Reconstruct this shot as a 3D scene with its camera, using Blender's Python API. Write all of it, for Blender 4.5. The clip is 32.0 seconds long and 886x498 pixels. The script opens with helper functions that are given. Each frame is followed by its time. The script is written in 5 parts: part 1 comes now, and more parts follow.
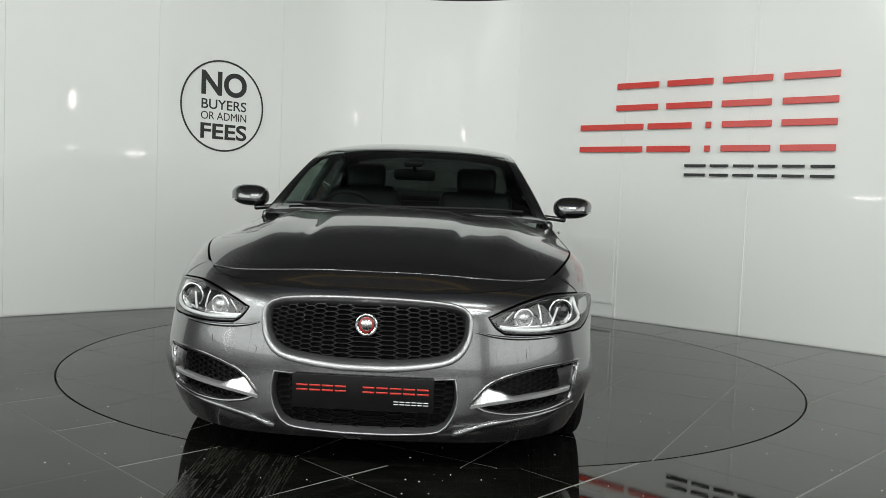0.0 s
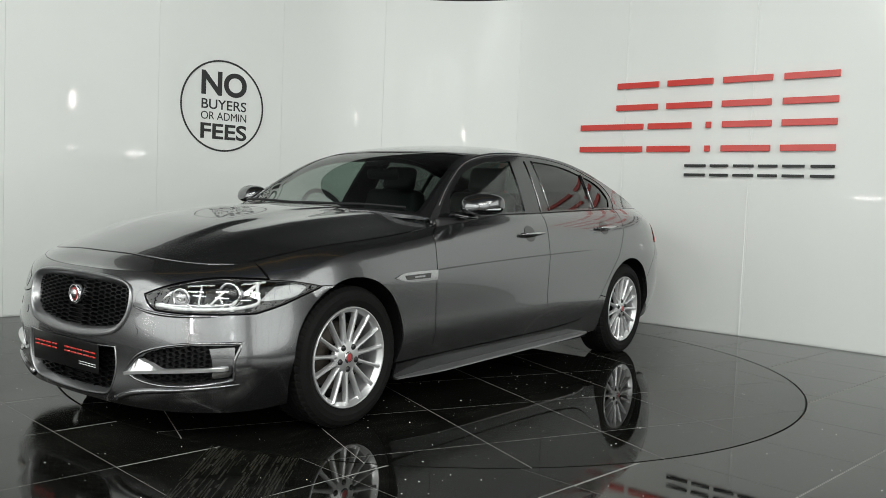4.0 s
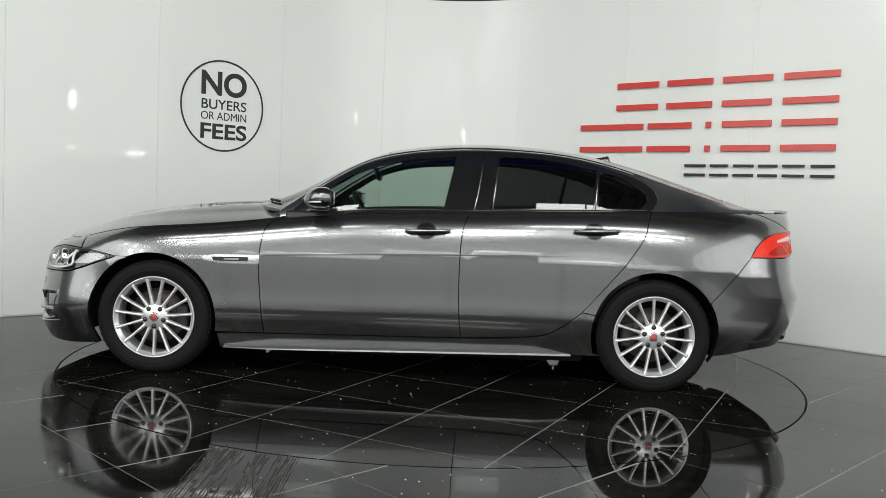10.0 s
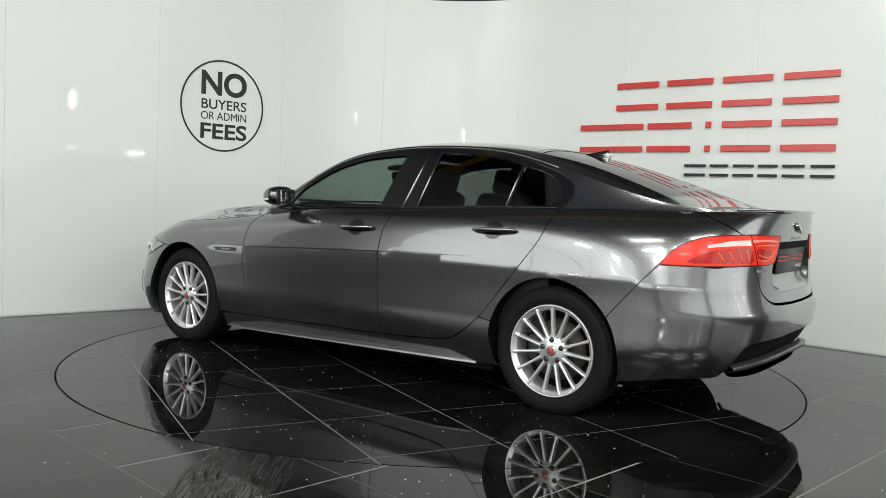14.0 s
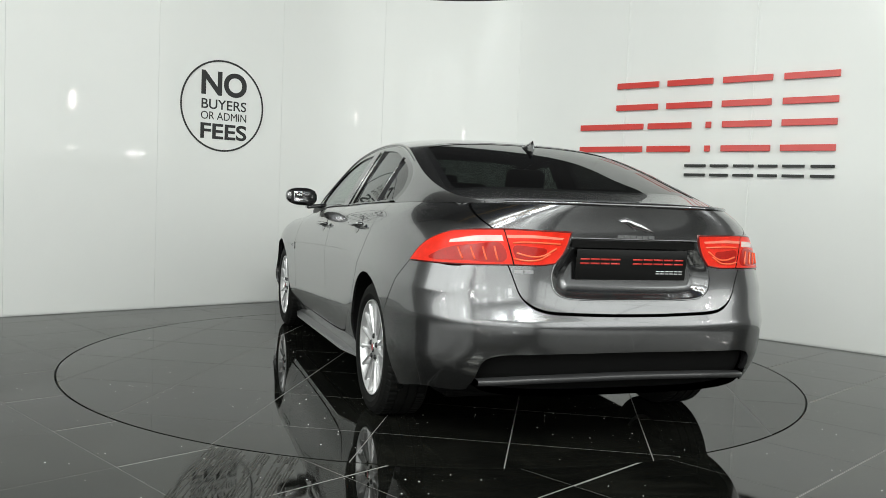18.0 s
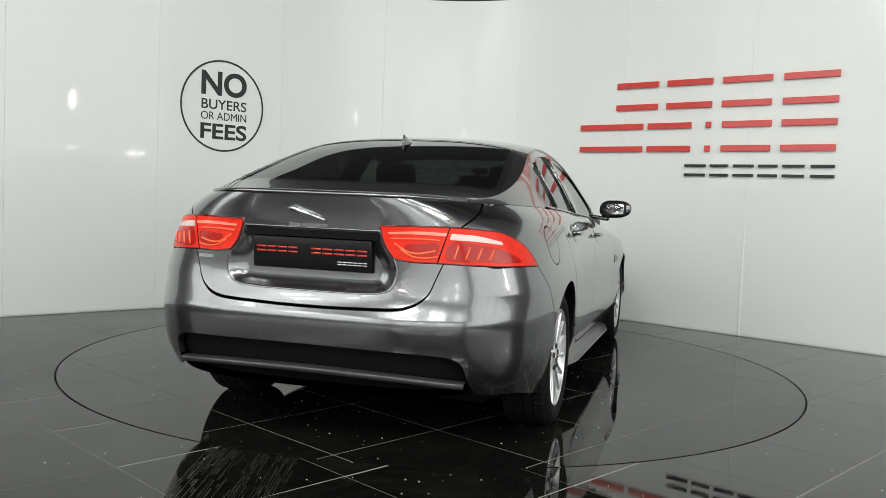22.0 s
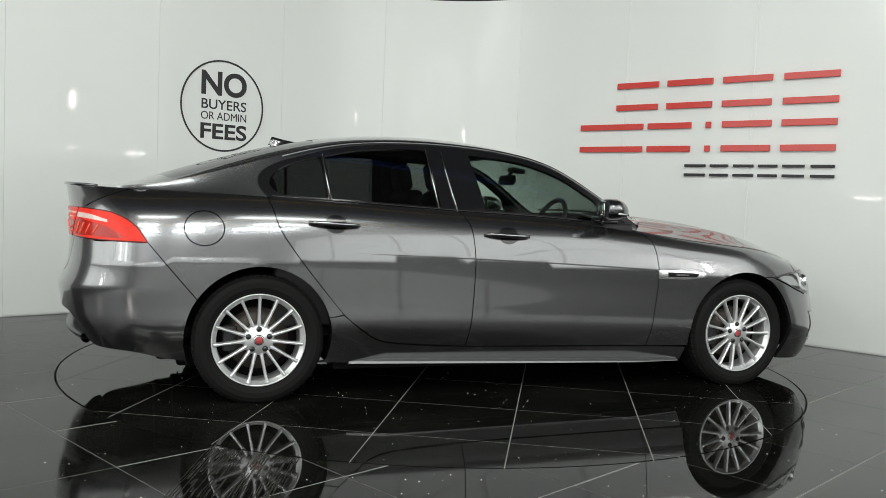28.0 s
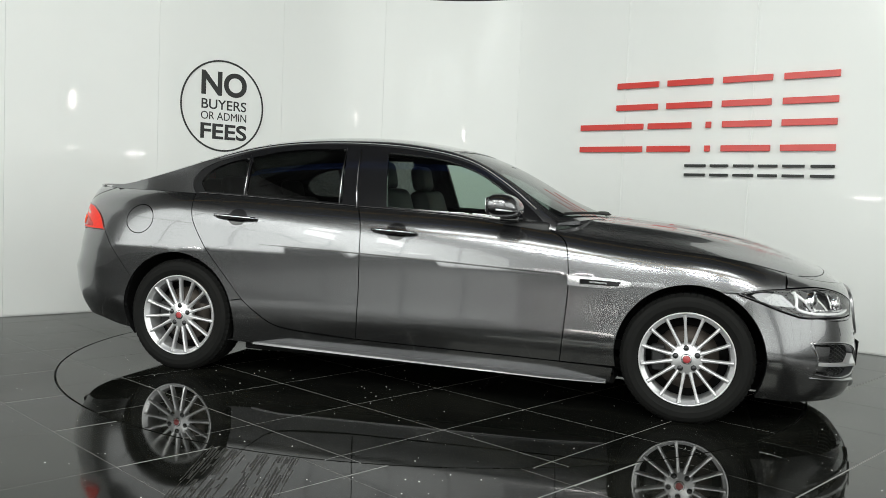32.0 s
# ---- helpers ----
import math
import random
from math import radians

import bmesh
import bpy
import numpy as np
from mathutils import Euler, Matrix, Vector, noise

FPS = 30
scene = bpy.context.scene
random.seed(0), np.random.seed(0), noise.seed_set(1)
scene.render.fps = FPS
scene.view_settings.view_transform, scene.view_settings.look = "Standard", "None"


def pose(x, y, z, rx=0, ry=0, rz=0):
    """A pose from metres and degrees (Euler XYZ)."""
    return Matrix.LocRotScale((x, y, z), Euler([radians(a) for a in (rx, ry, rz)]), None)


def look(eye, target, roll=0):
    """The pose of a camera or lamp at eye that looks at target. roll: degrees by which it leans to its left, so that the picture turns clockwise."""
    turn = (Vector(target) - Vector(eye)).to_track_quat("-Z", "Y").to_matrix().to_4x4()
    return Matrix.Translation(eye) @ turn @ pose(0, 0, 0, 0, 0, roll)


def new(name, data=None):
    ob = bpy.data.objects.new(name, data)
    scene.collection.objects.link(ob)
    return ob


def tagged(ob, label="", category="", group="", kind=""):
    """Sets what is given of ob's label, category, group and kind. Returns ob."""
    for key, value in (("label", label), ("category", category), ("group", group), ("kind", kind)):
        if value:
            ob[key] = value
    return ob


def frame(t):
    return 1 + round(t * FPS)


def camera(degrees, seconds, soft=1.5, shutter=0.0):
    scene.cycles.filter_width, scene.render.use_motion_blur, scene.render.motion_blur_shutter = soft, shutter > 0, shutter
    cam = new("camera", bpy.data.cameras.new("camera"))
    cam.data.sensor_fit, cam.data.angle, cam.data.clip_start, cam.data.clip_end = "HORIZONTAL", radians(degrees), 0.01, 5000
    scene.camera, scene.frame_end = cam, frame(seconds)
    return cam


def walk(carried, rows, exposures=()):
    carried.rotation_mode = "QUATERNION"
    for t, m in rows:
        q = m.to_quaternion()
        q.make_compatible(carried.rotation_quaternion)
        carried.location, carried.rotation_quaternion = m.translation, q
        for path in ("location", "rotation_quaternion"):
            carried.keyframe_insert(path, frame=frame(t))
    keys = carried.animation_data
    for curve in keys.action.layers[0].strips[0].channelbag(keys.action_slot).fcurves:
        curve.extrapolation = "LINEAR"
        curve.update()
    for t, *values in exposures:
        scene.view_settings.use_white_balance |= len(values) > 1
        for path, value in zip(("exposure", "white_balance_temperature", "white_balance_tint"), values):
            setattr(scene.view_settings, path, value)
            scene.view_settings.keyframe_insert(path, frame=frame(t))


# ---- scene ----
# The camera stands still; the turntable's centre is the origin.
cam = camera(54.82, 32.0, soft=.75)
EYE = Vector((0.0, -5.539, 1.048))
YAW, PITCH, ROLL = radians(0.366), radians(3.349), 2.328
AIM = Vector((math.sin(YAW) * math.cos(PITCH), math.cos(YAW) * math.cos(PITCH), -math.sin(PITCH)))
view = look(EYE, EYE + AIM, ROLL)
walk(cam, [(0, view), (32, view)], exposures=[(0, -0.21), (1, -0.29), (2, -0.41), (3, -0.31), (6, -0.11), (7, -0.09), (8, -0.14), (9, -0.18), (10, -0.1), (11, -0.04), (13, -0.02), (14, -0.05), (18, -0.02), (19, -0.06), (22, -0.09), (23, -0.06), (24, -0.02), (25, -0.15), (28, -0.17), (29, -0.2), (30, -0.12), (31, 0), (32, 0)])


def turn(t):
    """Heading of the turntable in degrees; it turns by nearly 8.9 degrees a second."""
    return -92.746 - 8.5095 * t - .051184 * t ** 2 + .0039184 * t ** 3 - .000148618 * t ** 4 + 2.03906e-6 * t ** 5


CAR_OFFSET = Vector((0.1686, -0.1363, 0.0))   # the car does not stand quite on the turntable's centre

# ---- light ----
world = bpy.data.worlds.new("world")
scene.world = world
world.use_nodes = True
world.node_tree.nodes["Background"].inputs[0].default_value = (.55, .62, .7, 1)
world.node_tree.nodes["Background"].inputs[1].default_value = .02


def skylight_lamp(x, y, z, wide, deep, power, tilt=0.0, colour=(.962, 1.0, .958)):
    data = bpy.data.lights.new("skylight", "AREA")
    data.shape, data.size, data.size_y, data.energy, data.color = "RECTANGLE", wide, deep, power, colour
    ob = new("skylight", data)
    ob.matrix_world = pose(x, y, z, tilt, 0, 0)
    return ob


# rows of tilted roof lights in the hall's dark roof, most of them behind the camera
ROOF_Z = 9.0
SKYLIGHTS = [(-3.4, -7.2, 36, 3.2, .9, 105), (2.7, -7.2, 36, 3.2, .9, 105), (-4.6, -10.7, 46, 2.8, .5, 160), (0.0, -10.7, 46, 2.8, .5, 160), (4.6, -10.7, 46, 2.8, .5, 160),
             (-4.6, -13.6, 54, 2.8, .5, 215), (0.0, -13.6, 54, 2.8, .5, 215), (4.6, -13.6, 54, 2.8, .5, 215)]
for lx, ly, tilt, wide, deep, power in SKYLIGHTS:
    skylight_lamp(lx, ly, ROOF_Z - .7, wide, deep, power, tilt)
GLINTS = [(6.53, -4.04, 2.71, .050, .34), (6.5, .60, 2.35, .022, .26)]   # hanging lamps
GLINT_BARS = [(6.95, -2.93, 1.71, .36), (6.95, -4.30, 1.78, .14), (-6.95, -5.77, 1.41, .62)]   # glowing bars added on the side walls, for streaks in the white wall
# places of added glowing boxes, keyed by the turn of their wall
GLOW_PANES = {0: [(-4.9, 1.9), (-2.8, 1.5), (-2.8, 2.3), (.7, 1.0), (.7, 1.9), (3.0, 1.2), (3.0, .4)], -90: [(-2.6, 1.6), (-.4, 1.7), (1.6, 1.5), (-.4, .8), (2.7, .9)], 90: []}
# unseen hall windows, guessed from reflections and enlarged to brighten the car's paint
ASSUMED_WINDOWS = [(0.0, -16.45, 3.25, 0, 12.6, 5.3, 400), (-7.05, -8.6, 3.65, -90, 12.6, 5.3, 570), (7.05, -8.6, 3.7, 90, 12.6, 5.2, 460)]
for wx, wy, wz, turned, wide, tall, power in ASSUMED_WINDOWS:
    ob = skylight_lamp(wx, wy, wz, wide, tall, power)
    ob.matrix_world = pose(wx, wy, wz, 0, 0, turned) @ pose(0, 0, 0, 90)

# ---- materials ----


def material(name, colour, rough=.5, metal=0.0, coat=0.0, noise_scale=0.0, amount=.12, bump=0.0, spec=.5, rough_var=0.0):
    """A principled material with colour variation at two scales, uneven gloss and fine relief."""
    m = bpy.data.materials.new(name)
    m.use_nodes = True
    nt = m.node_tree
    b = nt.nodes["Principled BSDF"]
    b.inputs["Base Color"].default_value = (*colour, 1)
    b.inputs["Roughness"].default_value = rough
    b.inputs["Metallic"].default_value = metal
    b.inputs["Coat Weight"].default_value = coat
    b.inputs["Coat Roughness"].default_value = .07
    b.inputs["Specular IOR Level"].default_value = spec
    if noise_scale:
        tc = nt.nodes.new("ShaderNodeTexCoord")
        n1, n2 = nt.nodes.new("ShaderNodeTexNoise"), nt.nodes.new("ShaderNodeTexNoise")
        n1.inputs["Scale"].default_value, n2.inputs["Scale"].default_value = noise_scale, noise_scale * 9
        n1.inputs["Detail"].default_value = n2.inputs["Detail"].default_value = 5
        mix = nt.nodes.new("ShaderNodeMath")
        mix.operation = "ADD"
        half = nt.nodes.new("ShaderNodeMapRange")
        half.inputs["From Max"].default_value = 2.0
        half.inputs["To Min"].default_value, half.inputs["To Max"].default_value = 1 - amount * 2, 1 + amount * 2
        for n in (n1, n2):
            nt.links.new(tc.outputs["Object"], n.inputs["Vector"])
        nt.links.new(n1.outputs["Fac"], mix.inputs[0])
        nt.links.new(n2.outputs["Fac"], mix.inputs[1])
        nt.links.new(mix.outputs[0], half.inputs["Value"])
        vm = nt.nodes.new("ShaderNodeVectorMath")
        vm.operation = "SCALE"
        vm.inputs[0].default_value = colour
        nt.links.new(half.outputs[0], vm.inputs["Scale"])
        nt.links.new(vm.outputs[0], b.inputs["Base Color"])
        if rough_var:
            mr = nt.nodes.new("ShaderNodeMapRange")
            mr.inputs["From Min"].default_value, mr.inputs["From Max"].default_value = .3, .7
            mr.inputs["To Min"].default_value, mr.inputs["To Max"].default_value = rough, rough + rough_var
            nt.links.new(n1.outputs["Fac"], mr.inputs["Value"])
            nt.links.new(mr.outputs[0], b.inputs["Roughness"])
        if bump:
            bp = nt.nodes.new("ShaderNodeBump")
            bp.inputs["Strength"].default_value, bp.inputs["Distance"].default_value = bump, .002
            nt.links.new(n2.outputs["Fac"], bp.inputs["Height"])
            nt.links.new(bp.outputs[0], b.inputs["Normal"])
    return m


def glass(name, tint, rough=0.0, ior=1.5):
    """A thin pane: lets tinted light through and mirrors by Fresnel."""
    m = bpy.data.materials.new(name)
    m.use_nodes = True
    nt = m.node_tree
    nt.nodes.remove(nt.nodes["Principled BSDF"])
    out = nt.nodes["Material Output"]
    tr, gl, lw, pw, ma, mx = (nt.nodes.new("ShaderNode" + k) for k in ("BsdfTransparent", "BsdfGlossy", "LayerWeight", "Math", "Math", "MixShader"))
    tr.inputs["Color"].default_value = (*tint, 1)
    gl.inputs["Roughness"].default_value = rough
    lw.inputs["Blend"].default_value = .5
    f0 = 2.0 * ((ior - 1) / (ior + 1)) ** 2      # both faces of the pane
    pw.operation, pw.inputs[1].default_value = "POWER", 4.5
    ma.operation, ma.inputs[1].default_value, ma.inputs[2].default_value = "MULTIPLY_ADD", 1 - f0, f0
    nt.links.new(lw.outputs["Facing"], pw.inputs[0])
    nt.links.new(pw.outputs[0], ma.inputs[0])
    nt.links.new(ma.outputs[0], mx.inputs[0])
    nt.links.new(tr.outputs[0], mx.inputs[1])
    nt.links.new(gl.outputs[0], mx.inputs[2])
    nt.links.new(mx.outputs[0], out.inputs["Surface"])
    return m


def glowing(name, colour, strength):
    m = bpy.data.materials.new(name)
    m.use_nodes = True
    b = m.node_tree.nodes["Principled BSDF"]
    b.inputs["Base Color"].default_value = (*colour, 1)
    b.inputs["Emission Color"].default_value = (*colour, 1)
    b.inputs["Emission Strength"].default_value = strength
    return m


WALL = material("gloss_white_panel", (.80, .815, .80), .016, 0, 0, .5, .010, .0, .17, rough_var=.012)
SEAM_FILL = material("white_joint_filler", (.72, .73, .72), .4)
WALL_DULL = material("painted_hall_wall", (.26, .26, .255), .6, 0, 0, 1.5, .08, .1)
CEILING = material("dark_ceiling", (.03, .03, .032), .8, 0, 0, 1.2, .15, .1)


def tile_material(name, west_dull=False):
    """Dark polished porcelain under a thin uneven layer of dust, with wiped streaks; optionally its gloss falls off
    towards the west.
    """
    m = bpy.data.materials.new(name)
    m.use_nodes = True
    nt = m.node_tree
    b = nt.nodes["Principled BSDF"]
    tc, oi, add, st = (nt.nodes.new("ShaderNode" + k) for k in ("TexCoord", "ObjectInfo", "VectorMath", "Mapping"))
    add.operation = "MULTIPLY_ADD"
    add.inputs[1].default_value = (1, 1, 1)
    comb = nt.nodes.new("ShaderNodeCombineXYZ")
    mul = nt.nodes.new("ShaderNodeMath")
    mul.operation, mul.inputs[1].default_value = "MULTIPLY", 37.0
    nt.links.new(oi.outputs["Random"], mul.inputs[0])
    for k in range(3):
        nt.links.new(mul.outputs[0], comb.inputs[k])
    nt.links.new(tc.outputs["Object"], add.inputs[0])
    nt.links.new(comb.outputs[0], add.inputs[2])
    st.inputs["Scale"].default_value = (2.0, 11.0, 1.0)
    st.inputs["Rotation"].default_value = (0, 0, .5)
    nt.links.new(add.outputs[0], st.inputs["Vector"])
    noises = []
    for scale, src, detail in ((1.7, add, 4), (2.0, st, 5), (70.0, add, 3)):
        n = nt.nodes.new("ShaderNodeTexNoise")
        n.inputs["Scale"].default_value, n.inputs["Detail"].default_value = scale, detail
        nt.links.new(src.outputs[0], n.inputs["Vector"])
        noises.append(n)
    amounts = []
    for n, lo, hi in zip(noises, (.45, .52, .60), (.75, .80, .85)):
        r = nt.nodes.new("ShaderNodeMapRange")
        r.inputs["From Min"].default_value, r.inputs["From Max"].default_value = lo, hi
        nt.links.new(n.outputs["Fac"], r.inputs["Value"])
        amounts.append(r)
    dust = nt.nodes.new("ShaderNodeMath")
    dust.operation, dust.use_clamp = "MULTIPLY_ADD", True
    dust.inputs[1].default_value = .55
    nt.links.new(amounts[0].outputs[0], dust.inputs[0])
    more = nt.nodes.new("ShaderNodeMath")
    more.operation, more.use_clamp = "MULTIPLY_ADD", True
    more.inputs[1].default_value = .5
    nt.links.new(amounts[1].outputs[0], more.inputs[0])
    few = nt.nodes.new("ShaderNodeMath")
    few.operation, few.inputs[1].default_value = "MULTIPLY", .4
    nt.links.new(amounts[2].outputs[0], few.inputs[0])
    nt.links.new(few.outputs[0], more.inputs[2])
    nt.links.new(more.outputs[0], dust.inputs[2])
    col = nt.nodes.new("ShaderNodeMix")
    col.data_type = "RGBA"
    col.inputs["A"].default_value, col.inputs["B"].default_value = (.0052, .0056, .0048, 1), (.021, .0214, .0172, 1)
    nt.links.new(dust.outputs[0], col.inputs["Factor"])
    nt.links.new(col.outputs["Result"], b.inputs["Base Color"])
    rr = nt.nodes.new("ShaderNodeMapRange")
    rr.inputs["To Min"].default_value, rr.inputs["To Max"].default_value = .016, .085
    nt.links.new(dust.outputs[0], rr.inputs["Value"])
    nt.links.new(rr.outputs[0], b.inputs["Roughness"])
    b.inputs["Specular IOR Level"].default_value = .20
    b.inputs["Specular Tint"].default_value = (1.0, 1.0, .91, 1)
    if west_dull:
        # gloss drops and roughness rises towards low x, with a blotchy edge
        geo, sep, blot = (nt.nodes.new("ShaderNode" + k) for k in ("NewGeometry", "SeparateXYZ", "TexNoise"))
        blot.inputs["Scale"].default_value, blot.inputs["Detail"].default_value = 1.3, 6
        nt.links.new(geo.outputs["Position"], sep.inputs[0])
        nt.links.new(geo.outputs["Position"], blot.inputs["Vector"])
        wob, west_fade, gloss, dull = (nt.nodes.new("ShaderNode" + k) for k in ("Math", "MapRange", "MapRange", "MapRange"))
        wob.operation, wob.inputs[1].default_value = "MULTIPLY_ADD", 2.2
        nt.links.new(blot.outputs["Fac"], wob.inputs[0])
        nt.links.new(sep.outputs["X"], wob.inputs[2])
        west_fade.inputs["From Min"].default_value, west_fade.inputs["From Max"].default_value = .9, -1.3
        nt.links.new(wob.outputs[0], west_fade.inputs["Value"])
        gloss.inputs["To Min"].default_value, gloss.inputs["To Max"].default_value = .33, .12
        nt.links.new(west_fade.outputs[0], gloss.inputs["Value"])
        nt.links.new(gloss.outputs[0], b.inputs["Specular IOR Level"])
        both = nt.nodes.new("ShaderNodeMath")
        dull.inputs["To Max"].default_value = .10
        nt.links.new(west_fade.outputs[0], dull.inputs["Value"])
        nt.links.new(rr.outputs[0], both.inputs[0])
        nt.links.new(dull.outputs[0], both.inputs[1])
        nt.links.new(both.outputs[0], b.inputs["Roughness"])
    return m


TILE = tile_material("dark_polished_tile")
WEST_DULL_TILE = tile_material("walked_on_dark_tile", True)
DUST = material("pale_dust", (.80, .80, .78), .9, 0, 0, 60, .15)
TRACK = material("dusty_tyre_print", (.021, .020, .016), .4, 0, 0, 25, .45)
GROUT = material("pale_grout", (.29, .29, .28), .8, 0, 0, 6, .15, .2)
GAP = material("dark_gap", (.012, .012, .012), .7)
RED = material("red_acrylic", (.62, .035, .025), .3, 0, .3, 3, .03)
BLACK = material("black_vinyl", (.014, .015, .015), .45, 0, 0, 6, .06)
PAINT = material("grey_metallic_paint", (.188, .189, .195), .215, .95, 1.0, 260, .025)
PAINT.node_tree.nodes["Principled BSDF"].inputs["Coat Roughness"].default_value = .018
GRILLE_BLACK = material("black_grille_plastic", (.005, .005, .0055), .3, spec=.25)
PLATE_BLACK = material("black_plate", (.007, .007, .007), .3, 0, 0, 8, .05, 0, .2)
CAP_RED = material("red_cap_enamel", (.42, .055, .06), .3, 0, .4)
NUT = material("dark_wheel_nut", (.05, .05, .052), .35, .8)
BLACK_GLOSS = material("gloss_black_trim", (.008, .008, .009), .12, 0, .8)
BLACK_PLASTIC = material("black_textured_plastic", (.010, .010, .011), .6, 0, 0, 90, .1, .2, .3)
DARK = material("dark_underside", (.006, .006, .006), .8, spec=.1)
RUBBER = material("tyre_rubber", (.0075, .0076, .0072), .7, 0, 0, 40, .15, .15, .14)
BUMPER_BLADE = material("dark_bumper_blade", (.055, .055, .057), .35, .4, .3, 30, .05)
BLADE = material("dull_silver_paint", (.21, .21, .215), .35, .7, .3)
ALLOY = material("silver_alloy", (.70, .70, .71), .28, .70, .3, 30, .03)
CHROME = material("chrome", (.78, .78, .8), .08, 1.0)
SATIN = material("satin_chrome", (.55, .55, .56), .25, 1.0, 0, 20, .02)
SURROUND = material("satin_silver_trim", (.36, .36, .37), .3, .9, 0, 20, .03)
DARK_RED = material("dark_red_lamp_edge", (.10, .006, .005), .2, 0, .5)
DISC = material("brake_disc_steel", (.06, .050, .043), .5, .7, 0, 25, .2)
TAIL_RED = material("red_lamp_lens", (.76, .024, .009), .3, 0, .10, 40, .2, 0, .22)
TAIL_DEEP = material("deep_red_lamp_cells", (.40, .008, .003), .2, 0, .3, 90, .25, 0, .3)
TAIL_GLOW = material("orange_red_lamp_guide", (.95, .13, .05), .2, 0, .3, 40, .08)
BADGE_RED = material("dark_red_enamel", (.30, .022, .022), .25, 0, .5)
TAIL_BRIGHT = material("pale_red_lamp_strip", (.90, .26, .18), .12, 0, .5, 20, .05)
TAIL_CLEAR = material("milky_reversing_lens", (.72, .55, .51), .15, 0, .6, 60, .15)
LAMP_DARK = material("lamp_housing", (.012, .012, .013), .2, .2)
LAMP_GREY = material("pale_lamp_reflector", (.42, .43, .44), .25, .3, .4, 60, .1)
LAMP_WHITE = material("white_light_guide", (.85, .86, .87), .2, 0, .5)
LEATHER = material("black_leather", (.012, .012, .0125), .5, 0, 0, 30, .1, .2)
TRIM_GREY = material("grey_cabin_plastic", (.03, .03, .031), .6, 0, 0, 60, .1, .1)
SCREEN_GLASS = glass("windscreen_glass", (.38, .45, .42))
SIDE_GLASS = glass("side_window_glass", (.60, .69, .64))
DARK_GLASS = glass("privacy_glass", (.17, .18, .175))
REAR_GLASS = glass("rear_window_glass", (.075, .08, .077))
LAMP_GLASS = glass("clear_lamp_lens", (.96, .96, .96), 0, 1.45)
YELLOW_STEEL = material("yellow_painted_steel", (.55, .30, .03), .5, 0, 0, 3, .1)
BLUE_STEEL = material("blue_painted_steel", (.02, .07, .30), .5, 0, 0, 3, .1)
PANE_GLOW = glowing("bright_sky_pane", (.96, 1.0, .97), 9.0)
GLOW = glowing("lit_lamp", (1.0, .97, .93), 60.0)

# ---- mesh helpers ----


def part(name, bm, mat, parent=None, label="", smooth=True):
    """Links a bmesh as one mesh object under a thing or a part."""
    me = bpy.data.meshes.new(name)
    if smooth:
        for f in bm.faces:
            f.smooth = True
    bm.to_mesh(me)
    bm.free()
    return mesh_part(name, me, mat, parent, label)


def mesh_part(name, me, mat, parent=None, label=""):
    me.materials.append(mat)
    ob = new(name, me)
    ob.parent = parent
    if label:
        ob["label"] = label
    return ob


def share(ob, m, parent=None):
    """One more object on the same mesh."""
    o = new(ob.name.split(".")[0], ob.data)
    o.parent = parent or ob.parent
    o.matrix_local = m
    return o


def box_bm(sx, sy, sz, bevel=.0, segs=2, at=(0, 0, 0)):
    bm = bmesh.new()
    bmesh.ops.create_cube(bm, size=1, matrix=Matrix.Translation(at) @ Matrix.Diagonal((sx, sy, sz, 1)))
    if bevel:
        bmesh.ops.bevel(bm, geom=list(bm.edges), offset=bevel, segments=segs, profile=.5, affect="EDGES")
    return bm


def lathe_bm(profile, n=48, axis="Y"):
    """Turns (radius, along) pairs round the axis."""
    bm = bmesh.new()
    rows = []
    for r, a in profile:
        ring = []
        for i in range(n):
            w = 2 * math.pi * i / n
            c, s = r * math.cos(w), r * math.sin(w)
            ring.append(bm.verts.new((c, a, s) if axis == "Y" else (c, s, a) if axis == "Z" else (a, c, s)))
        rows.append(ring)
    for p, q in zip(rows, rows[1:]):
        for i in range(n):
            bm.faces.new((p[i], p[(i + 1) % n], q[(i + 1) % n], q[i]))
    bmesh.ops.remove_doubles(bm, verts=bm.verts, dist=1e-6)
    bmesh.ops.recalc_face_normals(bm, faces=bm.faces)
    return bm


def tube_bm(points, radius, sides=8, closed=False, flat=1.0):
    """A round bar along a line of points."""
    bm = bmesh.new()
    pts = [Vector(p) for p in points]
    n, rows = len(pts), []
    for i, p in enumerate(pts):
        a = pts[(i - 1) % n] if closed or i else p
        b = pts[(i + 1) % n] if closed or i < n - 1 else p
        d = (b - a).normalized()
        side = d.cross(Vector((0, 0, 1)))
        if side.length < .05:
            side = d.cross(Vector((0, 1, 0)))
        side.normalize()
        up = side.cross(d)
        r = radius[i] if isinstance(radius, (list, tuple)) else radius
        rows.append([bm.verts.new(p + side * r * math.cos(w) + up * r * flat * math.sin(w))
                     for w in (2 * math.pi * k / sides for k in range(sides))])
    for i in range(n if closed else n - 1):
        p, q = rows[i], rows[(i + 1) % n]
        for k in range(sides):
            bm.faces.new((p[k], p[(k + 1) % sides], q[(k + 1) % sides], q[k]))
    if not closed:
        bm.faces.new(rows[0][::-1])
        bm.faces.new(rows[-1])
    bmesh.ops.recalc_face_normals(bm, faces=bm.faces)
    return bm


